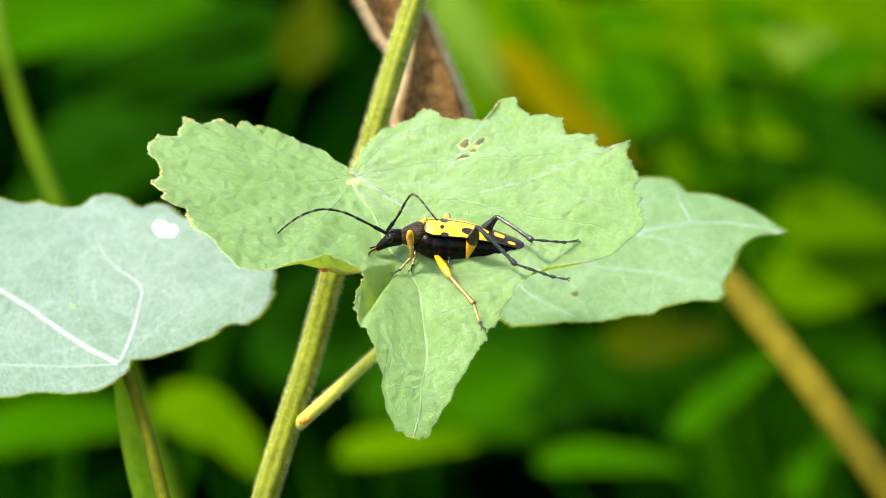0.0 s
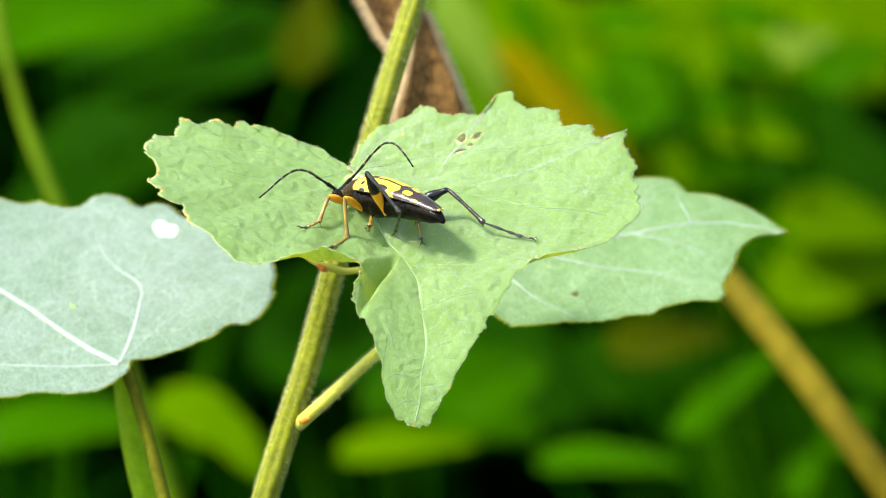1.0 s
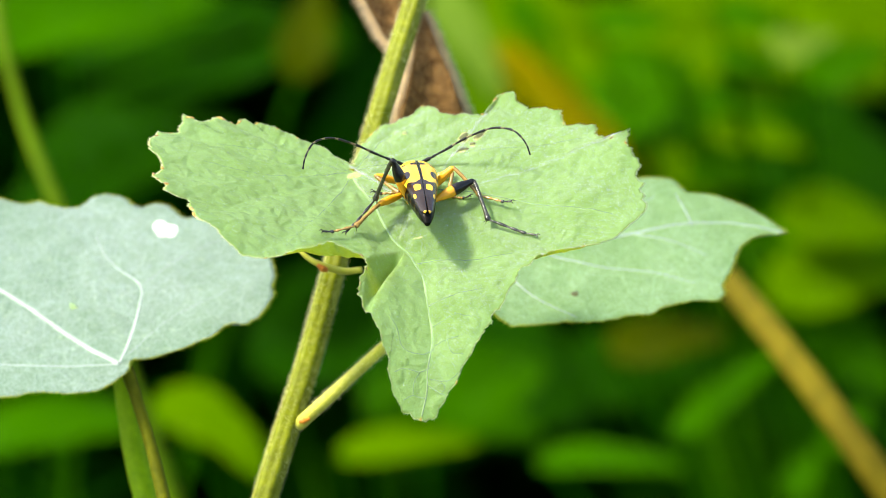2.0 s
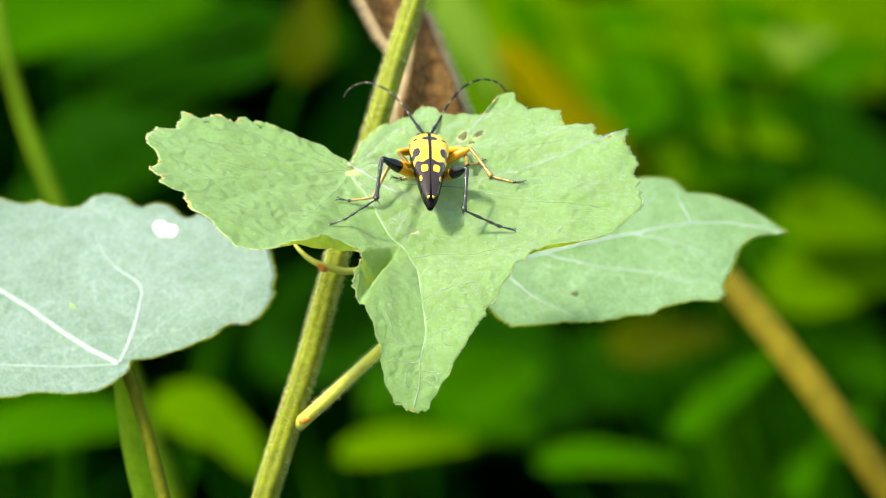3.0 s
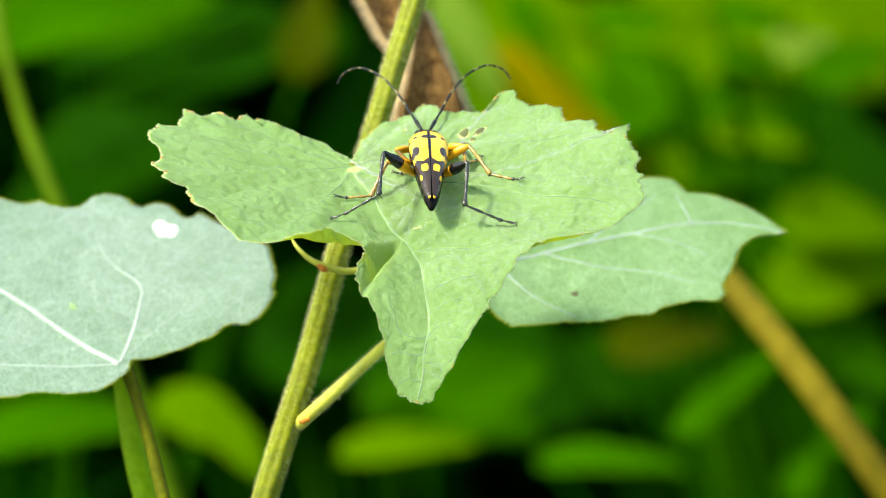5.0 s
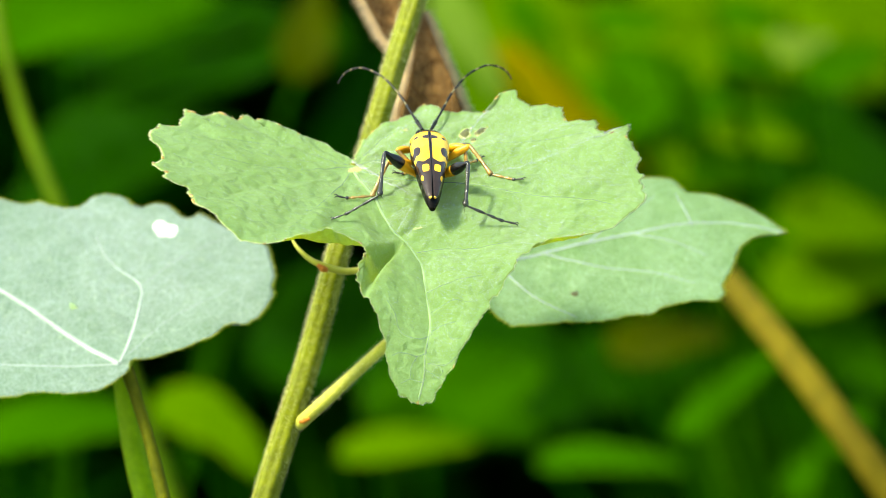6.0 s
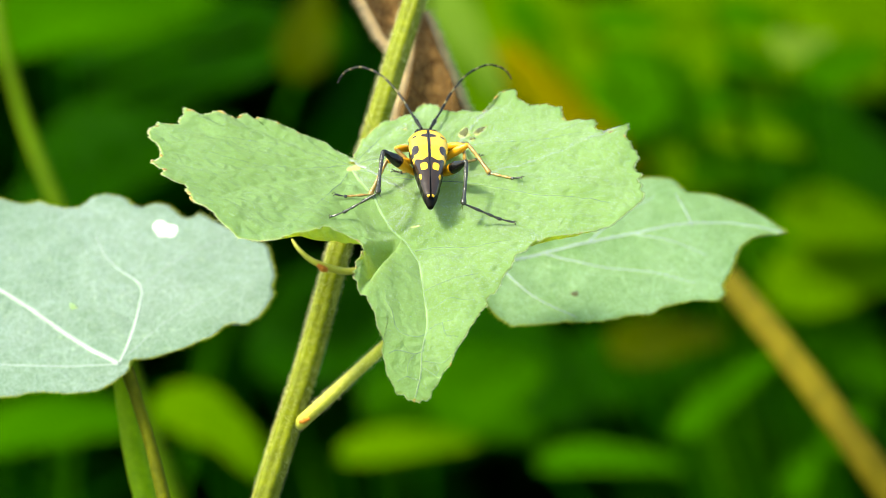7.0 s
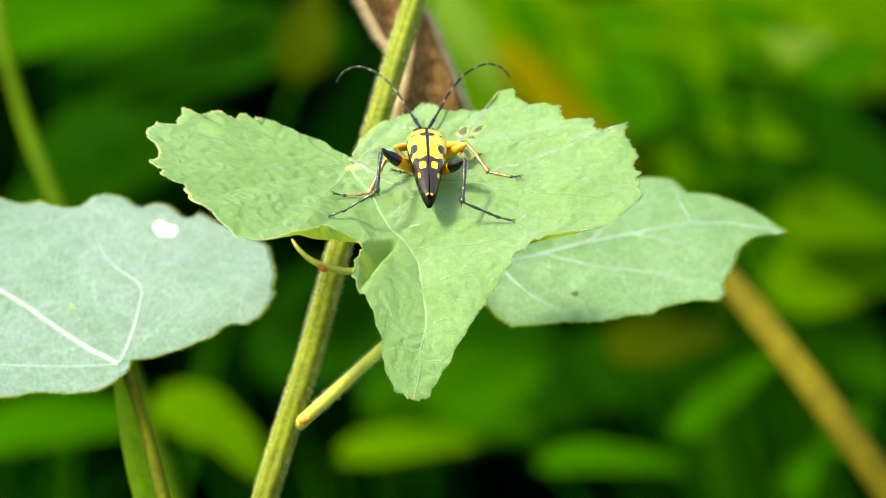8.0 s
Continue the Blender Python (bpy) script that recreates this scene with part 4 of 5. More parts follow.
def loft(sections, sides=20, steps=5, axis="Y", lumps=0.0):
    """A rounded body through cross sections (along, middle height, half width, rise, drop), in mm; returns verts, faces, share along."""
    s = smooth_line(sections, steps)
    verts, faces, along = [], [], []
    for i, (y, c, w, up, dn) in enumerate(s):
        for k in range(sides):
            a = 2 * math.pi * k / sides
            x, z = max(w, 0.01) * math.cos(a), (max(up, 0.01) if math.sin(a) > 0 else max(dn, 0.01)) * math.sin(a)
            g = 1 + lumps * noise.noise(Vector((i * 0.8, math.cos(a) * 2, math.sin(a) * 2)))
            p = (x * g, y, c + z * g) if axis == "Y" else (y, x * g, c + z * g)
            verts.append(tuple(v * MM for v in p))
            along.append(i / (len(s) - 1))
    n = len(s)
    for i in range(n - 1):
        for k in range(sides):
            k2 = (k + 1) % sides
            q = (i * sides + k, i * sides + k2, (i + 1) * sides + k2, (i + 1) * sides + k)
            faces.append(q[::-1] if axis == "Y" else q)
    faces.append(tuple(range(sides)))
    faces.append(tuple(range(n * sides - 1, (n - 1) * sides - 1, -1)))
    return verts, faces, along


def oval(v, u, v0, u0, rv, ru):
    """Above one half inside an oval mark, below outside."""
    return 1.5 - math.hypot((v - v0) / rv, (u - u0) / ru)


def elytron_mark(u, v):
    """Dark marks of a wing case: u from the seam outwards, v from the shoulder to the tip."""
    dark = max(oval(v, u, 0.165, 0.06, 0.036, 0.22), oval(v, u, 0.155, 0.55, 0.018, 0.13), oval(v, u, 0.185, 0.92, 0.034, 0.10),
               oval(v, u, 0.385, 0.60, 0.066, 0.20), oval(v, u, 0.43, 0.86, 0.045, 0.16), 0.5 + (0.05 - u) * 12, 0.5 + (0.02 - v) * 8, 0.5 + (u - 0.975) * 14)
    band = min(0.5 + (v - 0.535 + 0.018 * math.cos(u * 9)) * 12, 1.0)
    box = 1.5 - (abs((v - 0.645) / 0.045) ** 4 + abs((u - 0.32) / 0.20) ** 4) ** 0.25
    patch = max(box, oval(v, u, 0.755, 0.72, 0.035, 0.14), 0.5 + (v - 0.985) * 30)
    return max(dark, min(band, 1.0 - patch), 0.0)


def elytron(side):
    nv, nu = 72, 28
    verts, faces, mark = [], [], []
    for layer in (0, 1):
        for i in range(nv + 1):
            v = i / nv
            w = np.interp(v, (0, 0.03, 0.08, 0.2, 0.32, 0.48, 0.66, 0.84, 0.95, 1.0), (0.9, 1.58, 1.92, 1.98, 1.90, 1.66, 1.30, 0.92, 0.64, 0.30))
            crown = np.interp(v, (0, 0.04, 0.15, 0.35, 0.6, 0.8, 1.0), (-0.35, -0.02, 0.12, 0.05, -0.45, -1.05, -1.85))
            seam = 0.03 + 0.30 * max(0.0, v - 0.72) ** 1.3
            for j in range(nu + 1):
                u = j / nu
                a = u * 1.42
                x = seam + (w - seam) * math.sin(a)
                z = crown - 0.62 * w * (1 - math.cos(a)) * (0.85 + 0.15 * u)
                t = layer * 0.10
                verts.append((side * (x - t * math.sin(a) * 0.8) * MM, (-0.15 - 11.35 * v) * MM, (z - t) * MM))
                mark.append(elytron_mark(u, v))
    m = (nv + 1) * (nu + 1)
    for i in range(nv):
        for j in range(nu):
            a = i * (nu + 1) + j
            q = (a, a + 1, a + nu + 2, a + nu + 1)
            faces.append(q if side < 0 else q[::-1])
            q = tuple(k + m for k in q)
            faces.append(q[::-1] if side < 0 else q)
    for i in range(nv):
        for j in (0, nu):
            a = i * (nu + 1) + j
            q = (a, a + nu + 1, a + nu + 1 + m, a + m)
            faces.append(q)
    for j in range(nu):
        for i in (0, nv):
            a = i * (nu + 1) + j
            faces.append((a, a + 1, a + 1 + m, a + m))
    return verts, faces, mark


beetle = thing("beetle", (0, 0, 0.62), "long-horned beetle with yellow, black-spotted wing cases on a leaf", "beetle")
for side in (-1, 1):
    v, f, mk = elytron(side)
    set_mark(shell("elytron", v, f, ELYTRA, beetle, "glossy yellow wing case with black spots"), mk)
v, f, _ = loft([(0.6, -2.2, 0.9, 0.8, 0.9), (-0.3, -2.1, 1.65, 1.2, 1.5), (-2.4, -2.1, 1.78, 1.4, 1.75), (-4.2, -2.1, 1.6, 1.3, 1.5), (-6.4, -2.1, 1.4, 1.2, 1.35),
                (-8.6, -2.25, 1.08, 0.95, 1.15), (-10.6, -2.5, 0.74, 0.65, 0.85), (-11.4, -2.75, 0.48, 0.45, 0.45), (-11.75, -3.0, 0.30, 0.25, 0.22)], 28, 8)
v = [(x * (1 - 0.08 * max(0, math.sin(y * 4200))), y, z - 0.00005 * max(0, math.sin(y * 4200))) for x, y, z in v]
shell("abdomen", v, f, BLACK, beetle, "black ringed belly")
v, f, _ = loft([(-0.25, -1.25, 1.1, 0.75, 1.4), (0.1, -1.25, 1.36, 0.88, 1.5), (0.6, -1.35, 1.30, 0.9, 1.45), (1.2, -1.55, 1.05, 0.78, 1.25), (1.75, -1.75, 0.85, 0.62, 0.95), (1.95, -1.85, 0.7, 0.5, 0.7)], 28, 6, lumps=0.05)
pronotum = shell("pronotum", v, f, FUZZ_BLACK, beetle, "dark domed neck shield with golden down")
rng = random.Random(77)
spots = []
for _ in range(1100):
    p = Vector(v[rng.randrange(len(v))])
    spots.append((p, (p - Vector((0, 0.001, -0.0014))).normalized() + Vector((0, -0.6, 0))))
tagged(shell("fur", *hairs(spots, 0.16, 4, 0.006), FUR, pronotum, "short golden down"), kind="stuff")
v, f, _ = loft([(1.6, -2.0, 0.6, 0.5, 0.65), (2.0, -2.0, 0.9, 0.68, 0.9), (2.7, -2.15, 1.0, 0.76, 0.95), (3.3, -2.55, 0.80, 0.68, 0.8), (3.85, -3.05, 0.54, 0.48, 0.6), (4.2, -3.4, 0.32, 0.3, 0.35)], 22, 6, lumps=0.05)
head = shell("head", v, f, BLACK, beetle, "black head")
v, f, _ = loft([(4.05, -3.45, 0.34, 0.22, 0.22), (4.35, -3.65, 0.28, 0.16, 0.18), (4.55, -3.85, 0.12, 0.08, 0.1)], 12, 4)
shell("mandibles", v, f, MOUTH, head, "orange mouth parts")
for side in (-1, 1):
    v, f, _ = loft([(2.5, -1.95, 0.05, 0.05, 0.05), (2.65, -2.0, 0.30, 0.42, 0.42), (2.95, -2.1, 0.38, 0.54, 0.54), (3.25, -2.25, 0.30, 0.42, 0.42), (3.4, -2.35, 0.05, 0.05, 0.05)], 14, 4)
    shell("eye", [(x + side * 0.00078, y, z) for x, y, z in v], f, EYE_BLACK, head, "glossy black eye")
    v, f = tube([(side * 0.0003, 0.0042, -0.0034), (side * 0.0008, 0.0048, -0.0038), (side * 0.0010, 0.0049, -0.0044)], [0.00008, 0.00009, 0.00006], 6, 4)
    shell("palp", v, f, BLACK, head, "tiny palp")

ANTENNA = [(0, 0, 0), (1.3, 2.8, 0.95), (3.1, 5.7, 2.2), (5.3, 8.0, 2.9), (7.1, 9.2, 2.55), (8.1, 9.6, 1.35), (8.25, 9.6, 0.3)]
antennae = {}
for side in (-1, 1):
    pts = [(side * x * MM, y * MM, z * MM) for x, y, z in ANTENNA]
    line = smooth_line(pts, 16)
    joints = np.array([0, 0.09, 0.12, 0.22, 0.31, 0.42, 0.53, 0.63, 0.73, 0.82, 0.91, 1.0001])
    rad, mk = [], []
    for i in range(len(line)):
        s = i / (len(line) - 1)
        j = int(np.searchsorted(joints, s, "right")) - 1
        q = (s - joints[j]) / (joints[j + 1] - joints[j])
        rad.append((0.145 - 0.07 * s) * (0.80 + 0.42 * q ** 1.5) * (1.35 if j == 0 else 1.0) * MM)
        mk.append(0.0 if (3 <= j <= 9 and q < 0.24) else 1.0)
    v, f = tube(line, rad, 8, 1)
    ob = set_mark(shell("antenna", v, f, FEELER, beetle, "long ringed black feeler"), np.repeat(mk, 8))
    ob.location = (side * 0.42 * MM, 3.35 * MM, -1.75 * MM)
    antennae[side] = ob

# legs: hip in mm, lengths of thigh, shin and foot, share of the thigh that is yellow
LEGS = {"front": ((0.95, 0.9, -2.75), 3.1, 3.0, 2.3, 1.1, 0.50), "middle": ((1.05, -1.5, -3.1), 3.7, 3.9, 3.3, 1.1, 0.52), "hind": ((1.0, -4.6, -3.1), 5.0, 5.1, 5.0, 0.42, 0.72)}
limbs = {}
for which, (hip, a, b, c, yellow, thick) in LEGS.items():
    for side in (-1, 1):
        v, f, al = loft([(0, 0, 0.20, 0.2, 0.2), (0.12 * a, 0, 0.26, 0.26, 0.26), (0.4 * a, 0, 0.42 * thick / 0.6, 0.42 * thick / 0.6, 0.40 * thick / 0.6),
                         (0.65 * a, 0.02, 0.46 * thick / 0.6, 0.50 * thick / 0.6, 0.46 * thick / 0.6), (0.88 * a, 0.02, 0.32, 0.32, 0.32), (a, 0, 0.20, 0.2, 0.2), (a + 0.1, 0, 0.08, 0.08, 0.08)], 14, 6, "X")
        femur = set_mark(shell("femur", v, f, LIMB, beetle, "black-tipped orange thigh" if which == "hind" else "orange thigh"), [0.5 + (s - yellow) * 6 for s in al])
        v, f, al = loft([(0, 0, 0.16, 0.16, 0.16), (0.2, 0, 0.19, 0.19, 0.17), (0.5 * b, 0.03, 0.16, 0.17, 0.16), (0.85 * b, 0, 0.20, 0.21, 0.2), (b, 0, 0.22, 0.22, 0.22), (b + 0.08, 0, 0.1, 0.1, 0.1)], 12, 9, "X", 0.42)
        spur = [hairs([((b * MM, 0, -0.0001), (0.6, s, -0.8))], 0.75, 3 + s, 0.05) for s in (-0.5, 0.5)]
        vv, ff = merged([(v, f)] + spur)
        dark = 1.0 if which == "hind" else 0.0
        tibia = set_mark(shell("tibia", vv, ff, SHIN, beetle, "thin black shin with two spurs" if dark else "thin straw-yellow shin"),
                         [dark if dark else 0.5 + (s - 0.92) * 4 for s in al] + [1.0] * 8)
        beads = []
        for s0, s1, r in ((0, 0.42, 0.13), (0.42, 0.64, 0.13), (0.64, 0.80, 0.16), (0.80, 1.02, 0.10)):
            x0, x1 = s0 * c, s1 * c
            beads.append(loft([(x0, 0, r * 0.55, r * 0.6, r * 0.6), (x0 + 0.3 * (x1 - x0), 0.0, r * 0.8, r * 0.8, r * 0.8), (x0 + 0.85 * (x1 - x0), 0, r * 1.15, r, r), (x1, 0, r * 0.6, r * 0.5, r * 0.6)], 8, 3, "X"))
        claws = [tube([(c * MM, s * 0.05 * MM, 0), ((c + 0.25) * MM, s * 0.16 * MM, 0.07 * MM), ((c + 0.42) * MM, s * 0.24 * MM, -0.10 * MM)], [0.00007, 0.00006, 0.00002], 6, 3) for s in (-1, 1)]
        vv, ff = merged([(q[0], q[1]) for q in beads] + claws)
        vv = [(x, y, z + 0.00035 * max(0.0, x / (c * MM) - 0.75) * 3) for x, y, z in vv]
        pale = 0.0 if which != "hind" else 1.0
        tarsus = set_mark(shell("tarsus", vv, ff, SHIN, beetle, "jointed foot with hooked claws"), [pale if x < 0.7 * c * MM else 1.0 for x, y, z in vv])
        limbs[which, side] = (femur, tibia, tarsus, Vector((side * hip[0], hip[1], hip[2])), a, b, c)


# sway of the beetle's leaf about its joint: seconds, turns in degrees, shifts in mm
SWAY = [(0, 5.53, 0.64, 0.07, 0.04, -0.84, -0.90),
        (0.5, 4.80, 0.22, 0.43, 0.01, -0.86, -0.81),
        (1, 3.90, -0.82, -0.18, -0.20, -0.65, -0.57),
        (1.5, 3.46, -0.19, 1.23, 0.14, -0.66, -0.48),
        (3, 1.00, 0.07, -0.13, -0.10, -0.46, -0.18),
        (3.5, 0.56, 0.29, 0.28, 0.19, -0.32, -0.14),
        (4, 0.00, -0.00, -0.00, 0.00, -0.00, 0.00),
        (4.5, -0.15, -0.04, 0.19, 0.02, 0.05, 0.00),
        (6, -0.00, 0.02, 0.25, 0.15, -0.03, 0.01),
        (6.5, 0.02, 0.04, -0.41, -0.11, -0.03, 0.05),
        (7, -0.29, 0.05, -0.16, 0.04, 0.14, 0.09),
        (7.5, -0.41, -0.12, -0.19, -0.02, 0.08, 0.18),
        (8, -0.47, -0.15, -0.16, -0.08, 0.27, 0.13)]
# the beetle on its leaf: seconds, place of its shoulders in mm, heading, pitch, roll in degrees
CRAWL = [(0, 7.18, -10.62, 0.30, 86.3, 4.1, 24.1),
         (0.3, 6.79, -8.60, 0.85, 66.8, -4.2, 19.1),
         (0.5, 4.99, -7.00, 1.29, 61.9, -5.5, 21.4),
         (0.8, 2.83, -5.91, 2.01, 54.8, -10.4, 11.8),
         (1, 1.35, -5.35, 1.94, 46.1, -19.7, 16.3),
         (1.2, 4.07, -5.28, 2.02, 27.6, -22.8, 7.0),
         (1.5, 5.43, -5.12, 2.31, 13.8, -24.7, 1.9),
         (1.7, 5.86, -4.64, 2.41, 7.4, -22.0, 3.9),
         (2.8, 7.82, -0.61, 4.18, 2.0, -11.2, 4.1),
         (4, 7.60, -0.62, 4.14, 2.3, -7.8, 3.1)]
# each leg on the leaf: seconds, knee and ankle in mm, and where the foot stands
REACH = {
    ("front", -1): [(0, 5.9, -13.6, 0.4, 6.2, -13.0, -2.6, 4.6, -13.4),
                     (0.3, 3.4, -11.4, -0.7, 2.0, -13.6, -2.1, -0.1, -13.0),
                     (0.5, 2.2, -10.3, -0.3, 0.9, -12.3, -2.1, -1.5, -12.7),
                     (0.8, -1.0, -7.8, -0.4, -2.2, -10.4, -1.5, -4.1, -12.0),
                     (1, -1.7, -7.7, 0.8, -2.6, -10.0, -1.0, -4.3, -11.6),
                     (1.2, 0.1, -6.4, -1.2, -0.8, -9.2, -0.8, -2.4, -10.7),
                     (1.5, 1.7, -5.9, 0.2, 2.2, -8.7, -0.8, 1.0, -6.8),
                     (1.7, 2.0, -5.3, 0.5, 4.0, -6.6, -1.3, 1.7, -6.4),
                     (2.8, 4.8, -1.8, 2.4, 6.6, -2.9, 0.3, 4.5, -2.5),
                     (4, 4.5, -1.6, 2.2, 6.7, -2.5, 0.4, 4.5, -2.1)],
    ("middle", -1): [(0, 10.0, -15.3, -3.8, 12.1, -18.3, -5.2, 12.9, -21.1),
                     (0.3, 5.5, -11.5, 0.6, 4.6, -14.5, -1.7, 3.4, -12.9),
                     (0.5, 3.2, -10.0, 1.0, 1.4, -10.7, -2.4, -0.5, -13.4),
                     (0.8, 1.1, -9.2, 1.1, 0.7, -11.0, -2.3, -1.1, -13.7),
                     (1, -0.1, -10.0, 1.3, 0.0, -11.0, -2.4, -1.8, -13.6),
                     (1.2, 1.0, -7.5, 1.4, -0.9, -10.5, -0.2, -3.9, -12.0),
                     (1.5, 1.4, -7.8, 0.5, -0.4, -10.7, -1.5, -3.1, -12.6),
                     (1.7, 2.1, -8.9, -0.3, -0.1, -11.8, -1.6, -3.2, -12.8),
                     (2.8, 4.0, -4.3, 1.7, 2.4, -7.0, -0.6, -0.7, -6.2),
                     (4, 3.6, -3.9, 1.8, 2.1, -6.1, -1.1, -1.2, -6.6)],
    ("hind", -1): [(0, 12.3, -14.6, 1.3, 15.9, -16.4, -1.8, 20.8, -17.3),
                     (0.3, 12.3, -14.7, 1.0, 16.2, -16.4, -1.8, 21.1, -17.3),
                     (0.5, 11.9, -13.2, -0.1, 15.2, -16.6, -2.0, 20.1, -15.8),
                     (0.8, 10.0, -12.4, -0.7, 13.2, -15.9, -2.6, 18.1, -15.7),
                     (1, 2.1, -10.5, 4.2, 5.3, -12.5, 0.8, 4.6, -9.3),
                     (1.2, 2.3, -12.2, 2.9, 4.3, -11.1, -1.7, 4.2, -15.2),
                     (1.5, 2.8, -12.9, 3.0, 4.4, -11.1, -1.6, 4.0, -15.2),
                     (1.7, 2.3, -9.5, 3.8, 2.0, -7.7, -0.9, -0.0, -12.1),
                     (2.8, 3.3, -7.1, 3.6, 2.8, -11.2, 0.7, -1.1, -10.6),
                     (4, 3.3, -6.8, 3.5, 2.8, -10.9, 0.5, -1.4, -10.6)],
    ("front", 1): [(0, 7.4, -10.2, 0.3, 6.6, -11.2, -2.4, 6.1, -12.7),
                     (0.3, 3.3, -8.7, -2.5, 6.2, -9.5, -2.3, 4.1, -9.8),
                     (0.5, 5.4, -8.8, -2.3, 4.7, -11.7, -2.2, 3.6, -10.0),
                     (0.8, 3.0, -7.6, -1.2, 2.4, -10.5, -1.4, 2.2, -8.7),
                     (1, 2.2, -7.5, -1.2, 2.3, -10.5, -1.3, 2.0, -8.6),
                     (1.2, 7.5, -5.2, 0.4, 7.6, -7.7, -1.1, 9.7, -8.5),
                     (1.5, 9.3, -4.8, -0.1, 8.7, -7.3, -1.5, 10.0, -8.9),
                     (1.7, 9.2, -2.8, 0.8, 9.5, -5.4, -0.6, 11.5, -6.2),
                     (2.8, 11.4, -0.5, 2.5, 11.7, -3.4, 1.6, 13.0, -1.8),
                     (4, 11.2, -0.5, 2.4, 11.4, -3.3, 1.4, 12.6, -1.6)],
    ("middle", 1): [(0, 9.6, -7.6, -0.5, 9.8, -11.5, -0.6, 9.7, -12.6),
                     (0.3, 7.8, -7.0, 1.0, 9.2, -9.7, -1.3, 7.4, -11.6),
                     (0.5, 6.6, -7.0, 1.7, 8.2, -8.9, -1.3, 7.2, -11.3),
                     (0.8, 8.4, -5.3, -0.8, 7.3, -8.7, -2.4, 7.9, -11.5),
                     (1, 6.5, -4.5, -0.6, 6.9, -8.0, -2.1, 7.3, -10.9),
                     (1.2, 8.0, -8.0, 1.8, 7.6, -8.6, -2.1, 7.7, -11.4),
                     (1.5, 9.5, -7.6, 2.1, 12.3, -7.7, -0.7, 15.1, -9.2),
                     (1.7, 9.9, -6.5, 1.8, 12.3, -7.8, -1.1, 15.0, -9.4),
                     (2.8, 11.8, -2.0, 3.0, 13.8, -4.5, 0.8, 16.9, -6.0),
                     (4, 11.6, -2.2, 2.9, 13.6, -4.7, 0.7, 16.6, -6.2)],
    ("hind", 1): [(0, 14.3, -11.0, 0.9, 17.7, -14.8, 0.0, 21.8, -12.5),
                     (0.3, 14.7, -9.8, 1.2, 17.7, -13.7, 0.0, 22.2, -12.5),
                     (0.5, 13.5, -7.6, 0.3, 16.9, -11.0, -1.4, 21.6, -12.5),
                     (0.8, 11.0, -8.5, 2.3, 13.3, -13.0, 1.4, 15.7, -9.7),
                     (1, 9.8, -8.3, 1.8, 13.0, -11.3, -0.7, 17.9, -12.8),
                     (1.2, 10.4, -10.4, 3.2, 13.7, -12.6, -0.0, 18.2, -13.1),
                     (1.5, 11.2, -7.1, 2.0, 13.2, -10.9, -0.7, 17.9, -12.7),
                     (1.7, 11.1, -6.5, 1.3, 13.1, -10.6, -1.0, 17.7, -12.7),
                     (2.8, 11.7, -8.2, 3.0, 11.5, -12.3, -0.1, 15.9, -12.3),
                     (4, 11.4, -8.0, 2.8, 11.2, -12.1, -0.2, 15.7, -12.2)],
}
# turn of each feeler: seconds, outward, upward, twist in degrees
FEEL = {-1: [(0, 5, 33, 39), (0.3, 27, 43, 52), (0.5, 41, 42, 50), (0.8, 48, 49, 44), (1, 75, 40, 45), (1.2, 83, 39, 39), (1.5, 102, 24, 11), (1.7, 99, 18, 8), (2.8, 6, -26, -25), (4, 4, -18, -23)],
        1: [(0, 205, 44, 22), (0.3, 199, 44, 20), (0.5, 187, 44, 18), (0.8, 172, 44, 17), (1, 143, 30, 10), (1.2, 114, 17, 4), (1.5, 101, 7, 11), (1.7, 98, 31, 15), (2.8, 12, -25, -38), (4, 10, -18, -33)]}


def eased(rows, t):
    """The values between rows, gliding through them."""
    ts = [r[0] for r in rows]
    if t <= ts[0] or t >= ts[-1]:
        return np.array(rows[0 if t <= ts[0] else -1][1:], float)
    i = max(k for k in range(len(ts)) if ts[k] <= t)
    p = [np.array(rows[min(max(k, 0), len(rows) - 1)][1:], float) for k in (i - 1, i, i + 1, i + 2)]
    s = (t - ts[i]) / (ts[i + 1] - ts[i])
    m1 = (p[2] - p[0]) / 2 * 0.6
    m2 = (p[3] - p[1]) / 2 * 0.6
    return (2 * s ** 3 - 3 * s * s + 1) * p[1] + (s ** 3 - 2 * s * s + s) * m1 + (3 * s * s - 2 * s ** 3) * p[2] + (s ** 3 - s * s) * m2


def leaf_pose(t):
    a, b, c, x, y, z = eased(SWAY, t)
    return pose(JOIN.x + x * MM, JOIN.y + y * MM, JOIN.z + z * MM, a, b, c)


def body_pose(t):
    x, y, z, yaw, pitch, roll = eased(CRAWL, t)
    turn = Matrix.Rotation(math.atan(0.30), 4, "X") @ Matrix.Rotation(radians(yaw), 4, "Z") @ Matrix.Rotation(radians(pitch), 4, "X") @ Matrix.Rotation(radians(roll), 4, "Y")
    return Matrix.Translation((x * MM, y * MM, z * MM)) @ turn


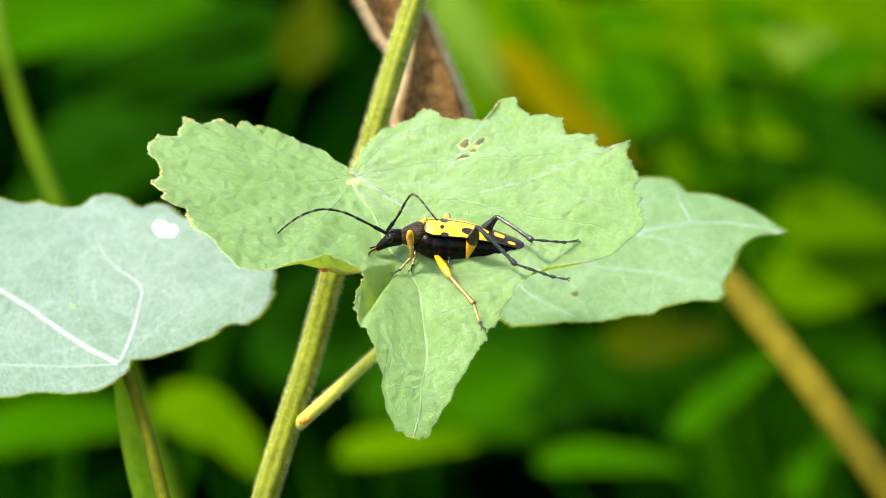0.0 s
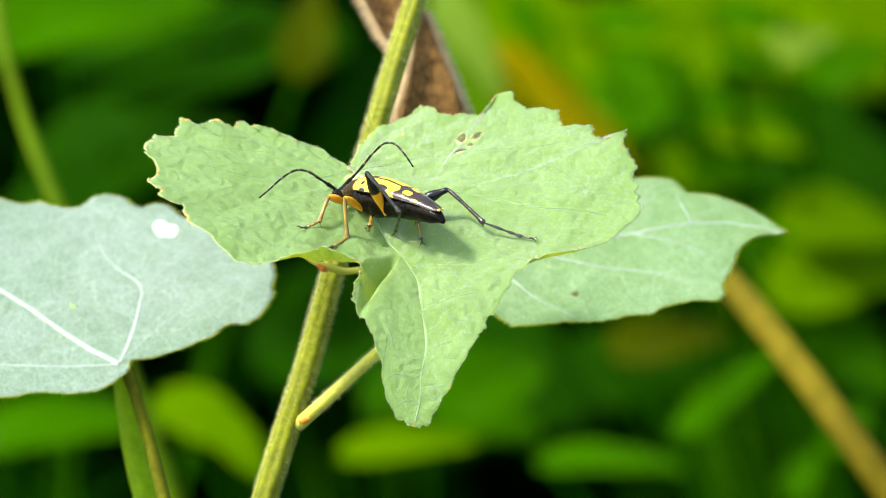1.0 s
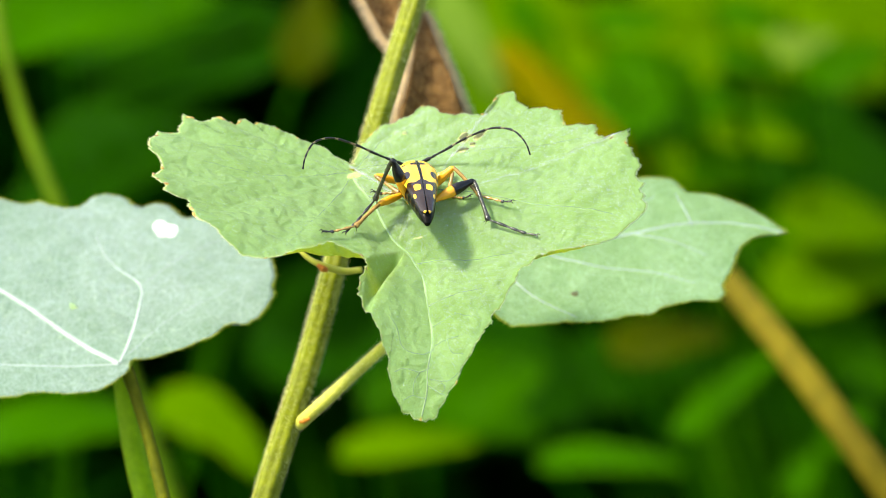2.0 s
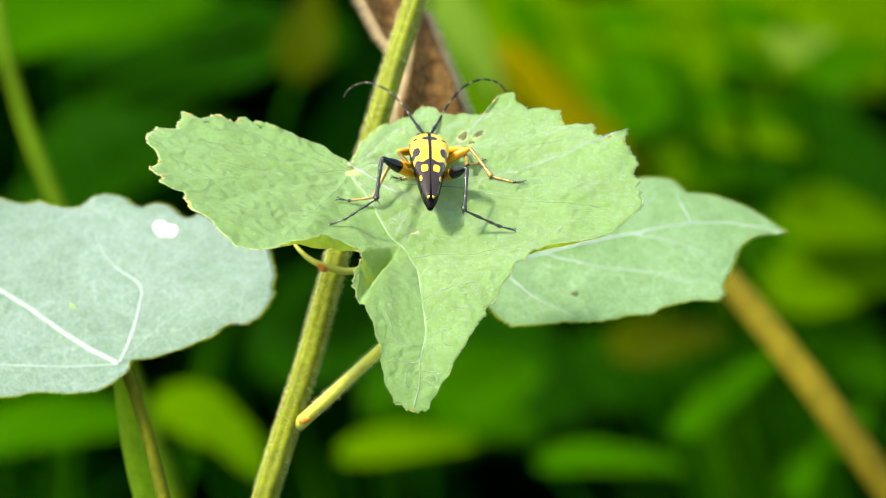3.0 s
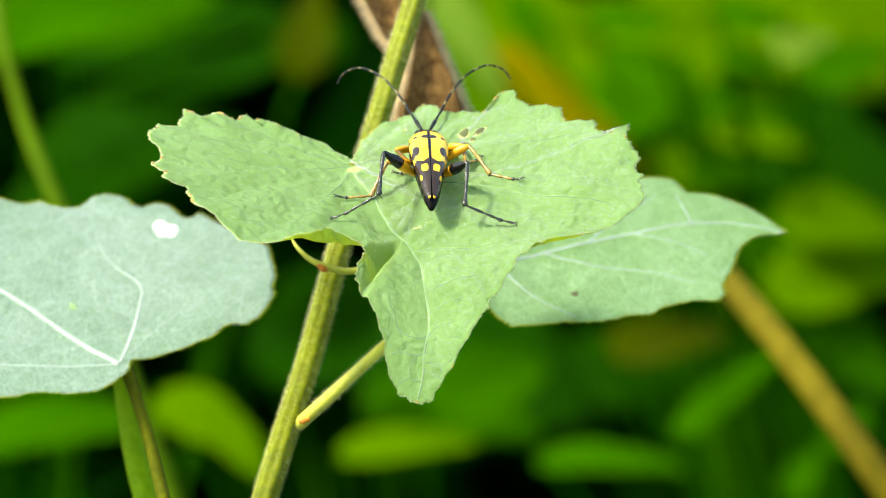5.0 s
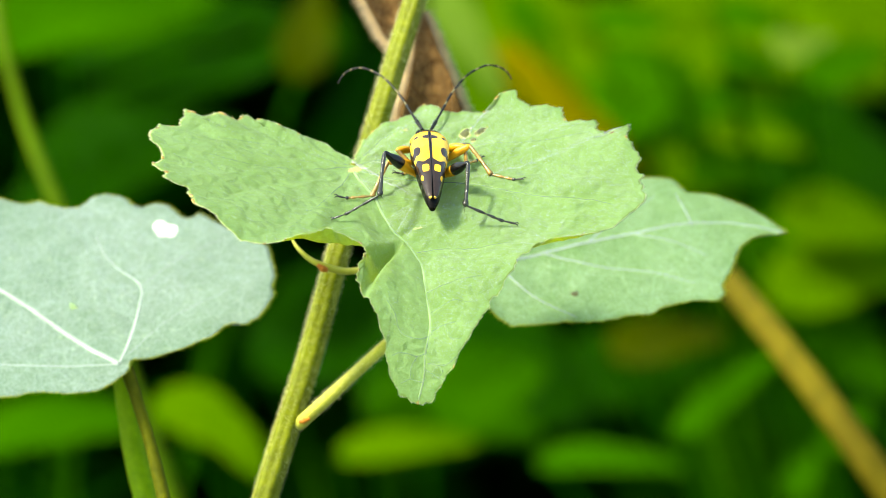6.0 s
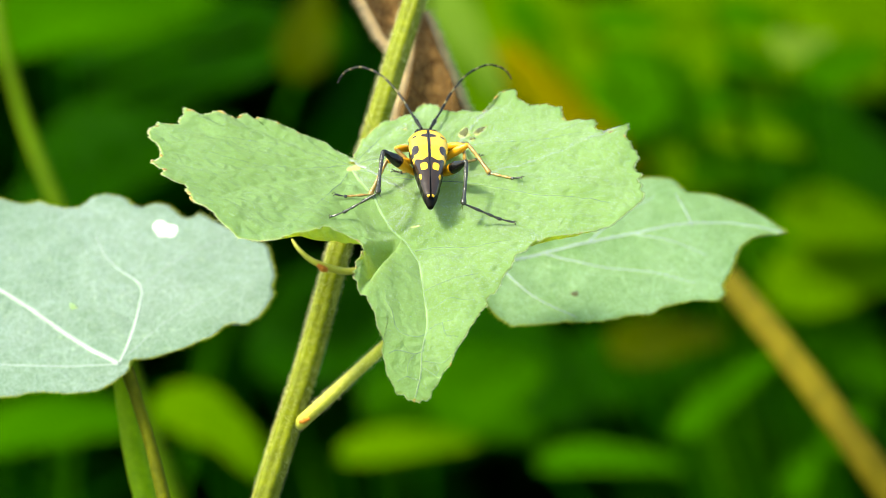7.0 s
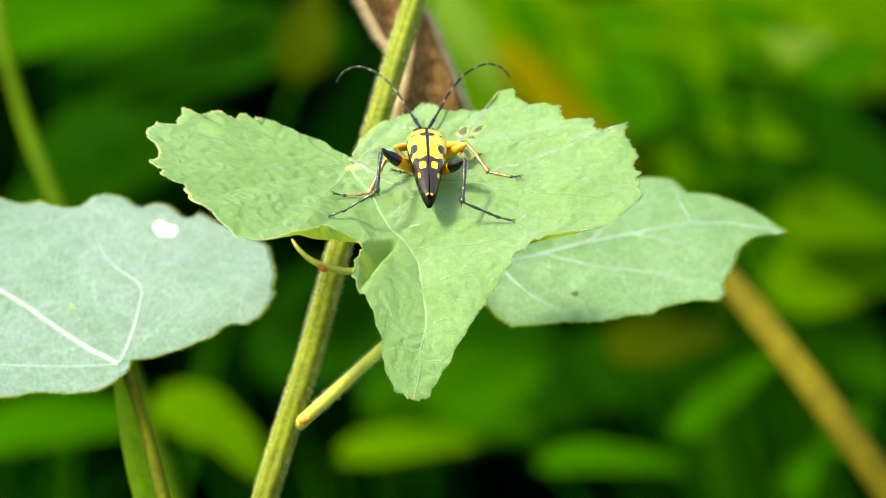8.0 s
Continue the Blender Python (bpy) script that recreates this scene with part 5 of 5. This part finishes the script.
def leg_places(key, t):
    """Knee, ankle and foot on the leaf, in metres; a foot is lifted while it swings over to its next stand."""
    rows = REACH[key]
    if 1.7 < t < 2.8:  # three feet step first, then the other three
        start = 1.9 if key in (("front", -1), ("middle", 1), ("hind", -1)) else 2.3
        t = 1.7 + 1.1 * min(1.0, max(0.0, (t - start) / 0.35))
    v = eased(rows, t)
    up = 0.0
    ts = [r[0] for r in rows]
    if t < ts[-1]:
        i = max(k for k in range(len(ts)) if ts[k] <= t)
        far = math.hypot(rows[i + 1][7] - rows[i][7], rows[i + 1][8] - rows[i][8])
        if far > 1.6:
            up = min(1.2, 0.25 * far) * math.sin(math.pi * (t - ts[i]) / (ts[i + 1] - ts[i]))
    rise = Vector((0, 0, up))
    foot = Vector((v[6], v[7], leaf_height(v[6], v[7]) + 0.10))
    return Vector(v[:3]) * MM, (Vector(v[3:6]) + rise) * MM, (foot + rise) * MM


def bone(start, end, up):
    """The pose of a limb from start towards end."""
    x = (end - start).normalized()
    z = (up - x * up.dot(x)).normalized()
    y = z.cross(x)
    m = Matrix((x, y, z)).transposed().to_4x4()
    m.translation = start
    return m


def leg_poses(hip, knee, ankle, foot, a, b, c):
    """Two-bone reach from hip to ankle, bent towards the knee, then the foot; all on the leaf, in metres."""
    up = Vector((0.0, -0.30, 1.0)).normalized()
    a, b, c = a * MM, b * MM, c * MM
    ankle = foot + (ankle - foot).normalized() * c
    way = ankle - hip
    most = (a + b) * 0.99
    if way.length > most:
        way *= most / way.length
        ankle = hip + way
    d = max(way.length, abs(a - b) * 1.05 + 1e-5)
    n = way.normalized()
    bend = knee - hip
    bend = (bend - n * bend.dot(n)).normalized()
    k = (a * a + d * d - b * b) / (2 * d)
    knee = hip + n * k + bend * math.sqrt(max(a * a - k * k, 0.0))
    return bone(hip, knee, up), bone(knee, ankle, bend), bone(ankle, foot, up)


def motions():
    """The leaf sways on its stalk and the beetle turns round upon it, step by step."""
    times = [round(0.1 * k, 1) for k in range(31)] + [3.5, 4.0, 4.5, 5.0, 5.5, 6.0, 6.5, 7.0, 7.5, 8.0]
    shift = Matrix.Translation(-BASE)
    walk(leaf, [(t, shift @ leaf_pose(t)) for t in times])
    walk(beetle, [(t, leaf_pose(t) @ body_pose(t)) for t in times])
    for key, (femur, tibia, tarsus, hip, a, b, c) in limbs.items():
        rows = []
        for t in times:
            body = body_pose(t)
            back = body.inverted()
            rows.append((t, [back @ m for m in leg_poses(body @ (hip * MM), *leg_places(key, t), a, b, c)]))
        for k, ob in enumerate((femur, tibia, tarsus)):
            walk(ob, [(t, ms[k]) for t, ms in rows])
    for side, ob in antennae.items():
        at = ob.location.copy()
        rows = []
        for t in times:
            out, rise, twist = (radians(v) for v in eased(FEEL[side], t))
            rows.append((t, Matrix.Translation(at) @ Matrix.Rotation(-side * out, 4, "Z") @ Matrix.Rotation(rise, 4, "X") @ Matrix.Rotation(side * twist, 4, "Y")))
        walk(ob, rows)


motions()
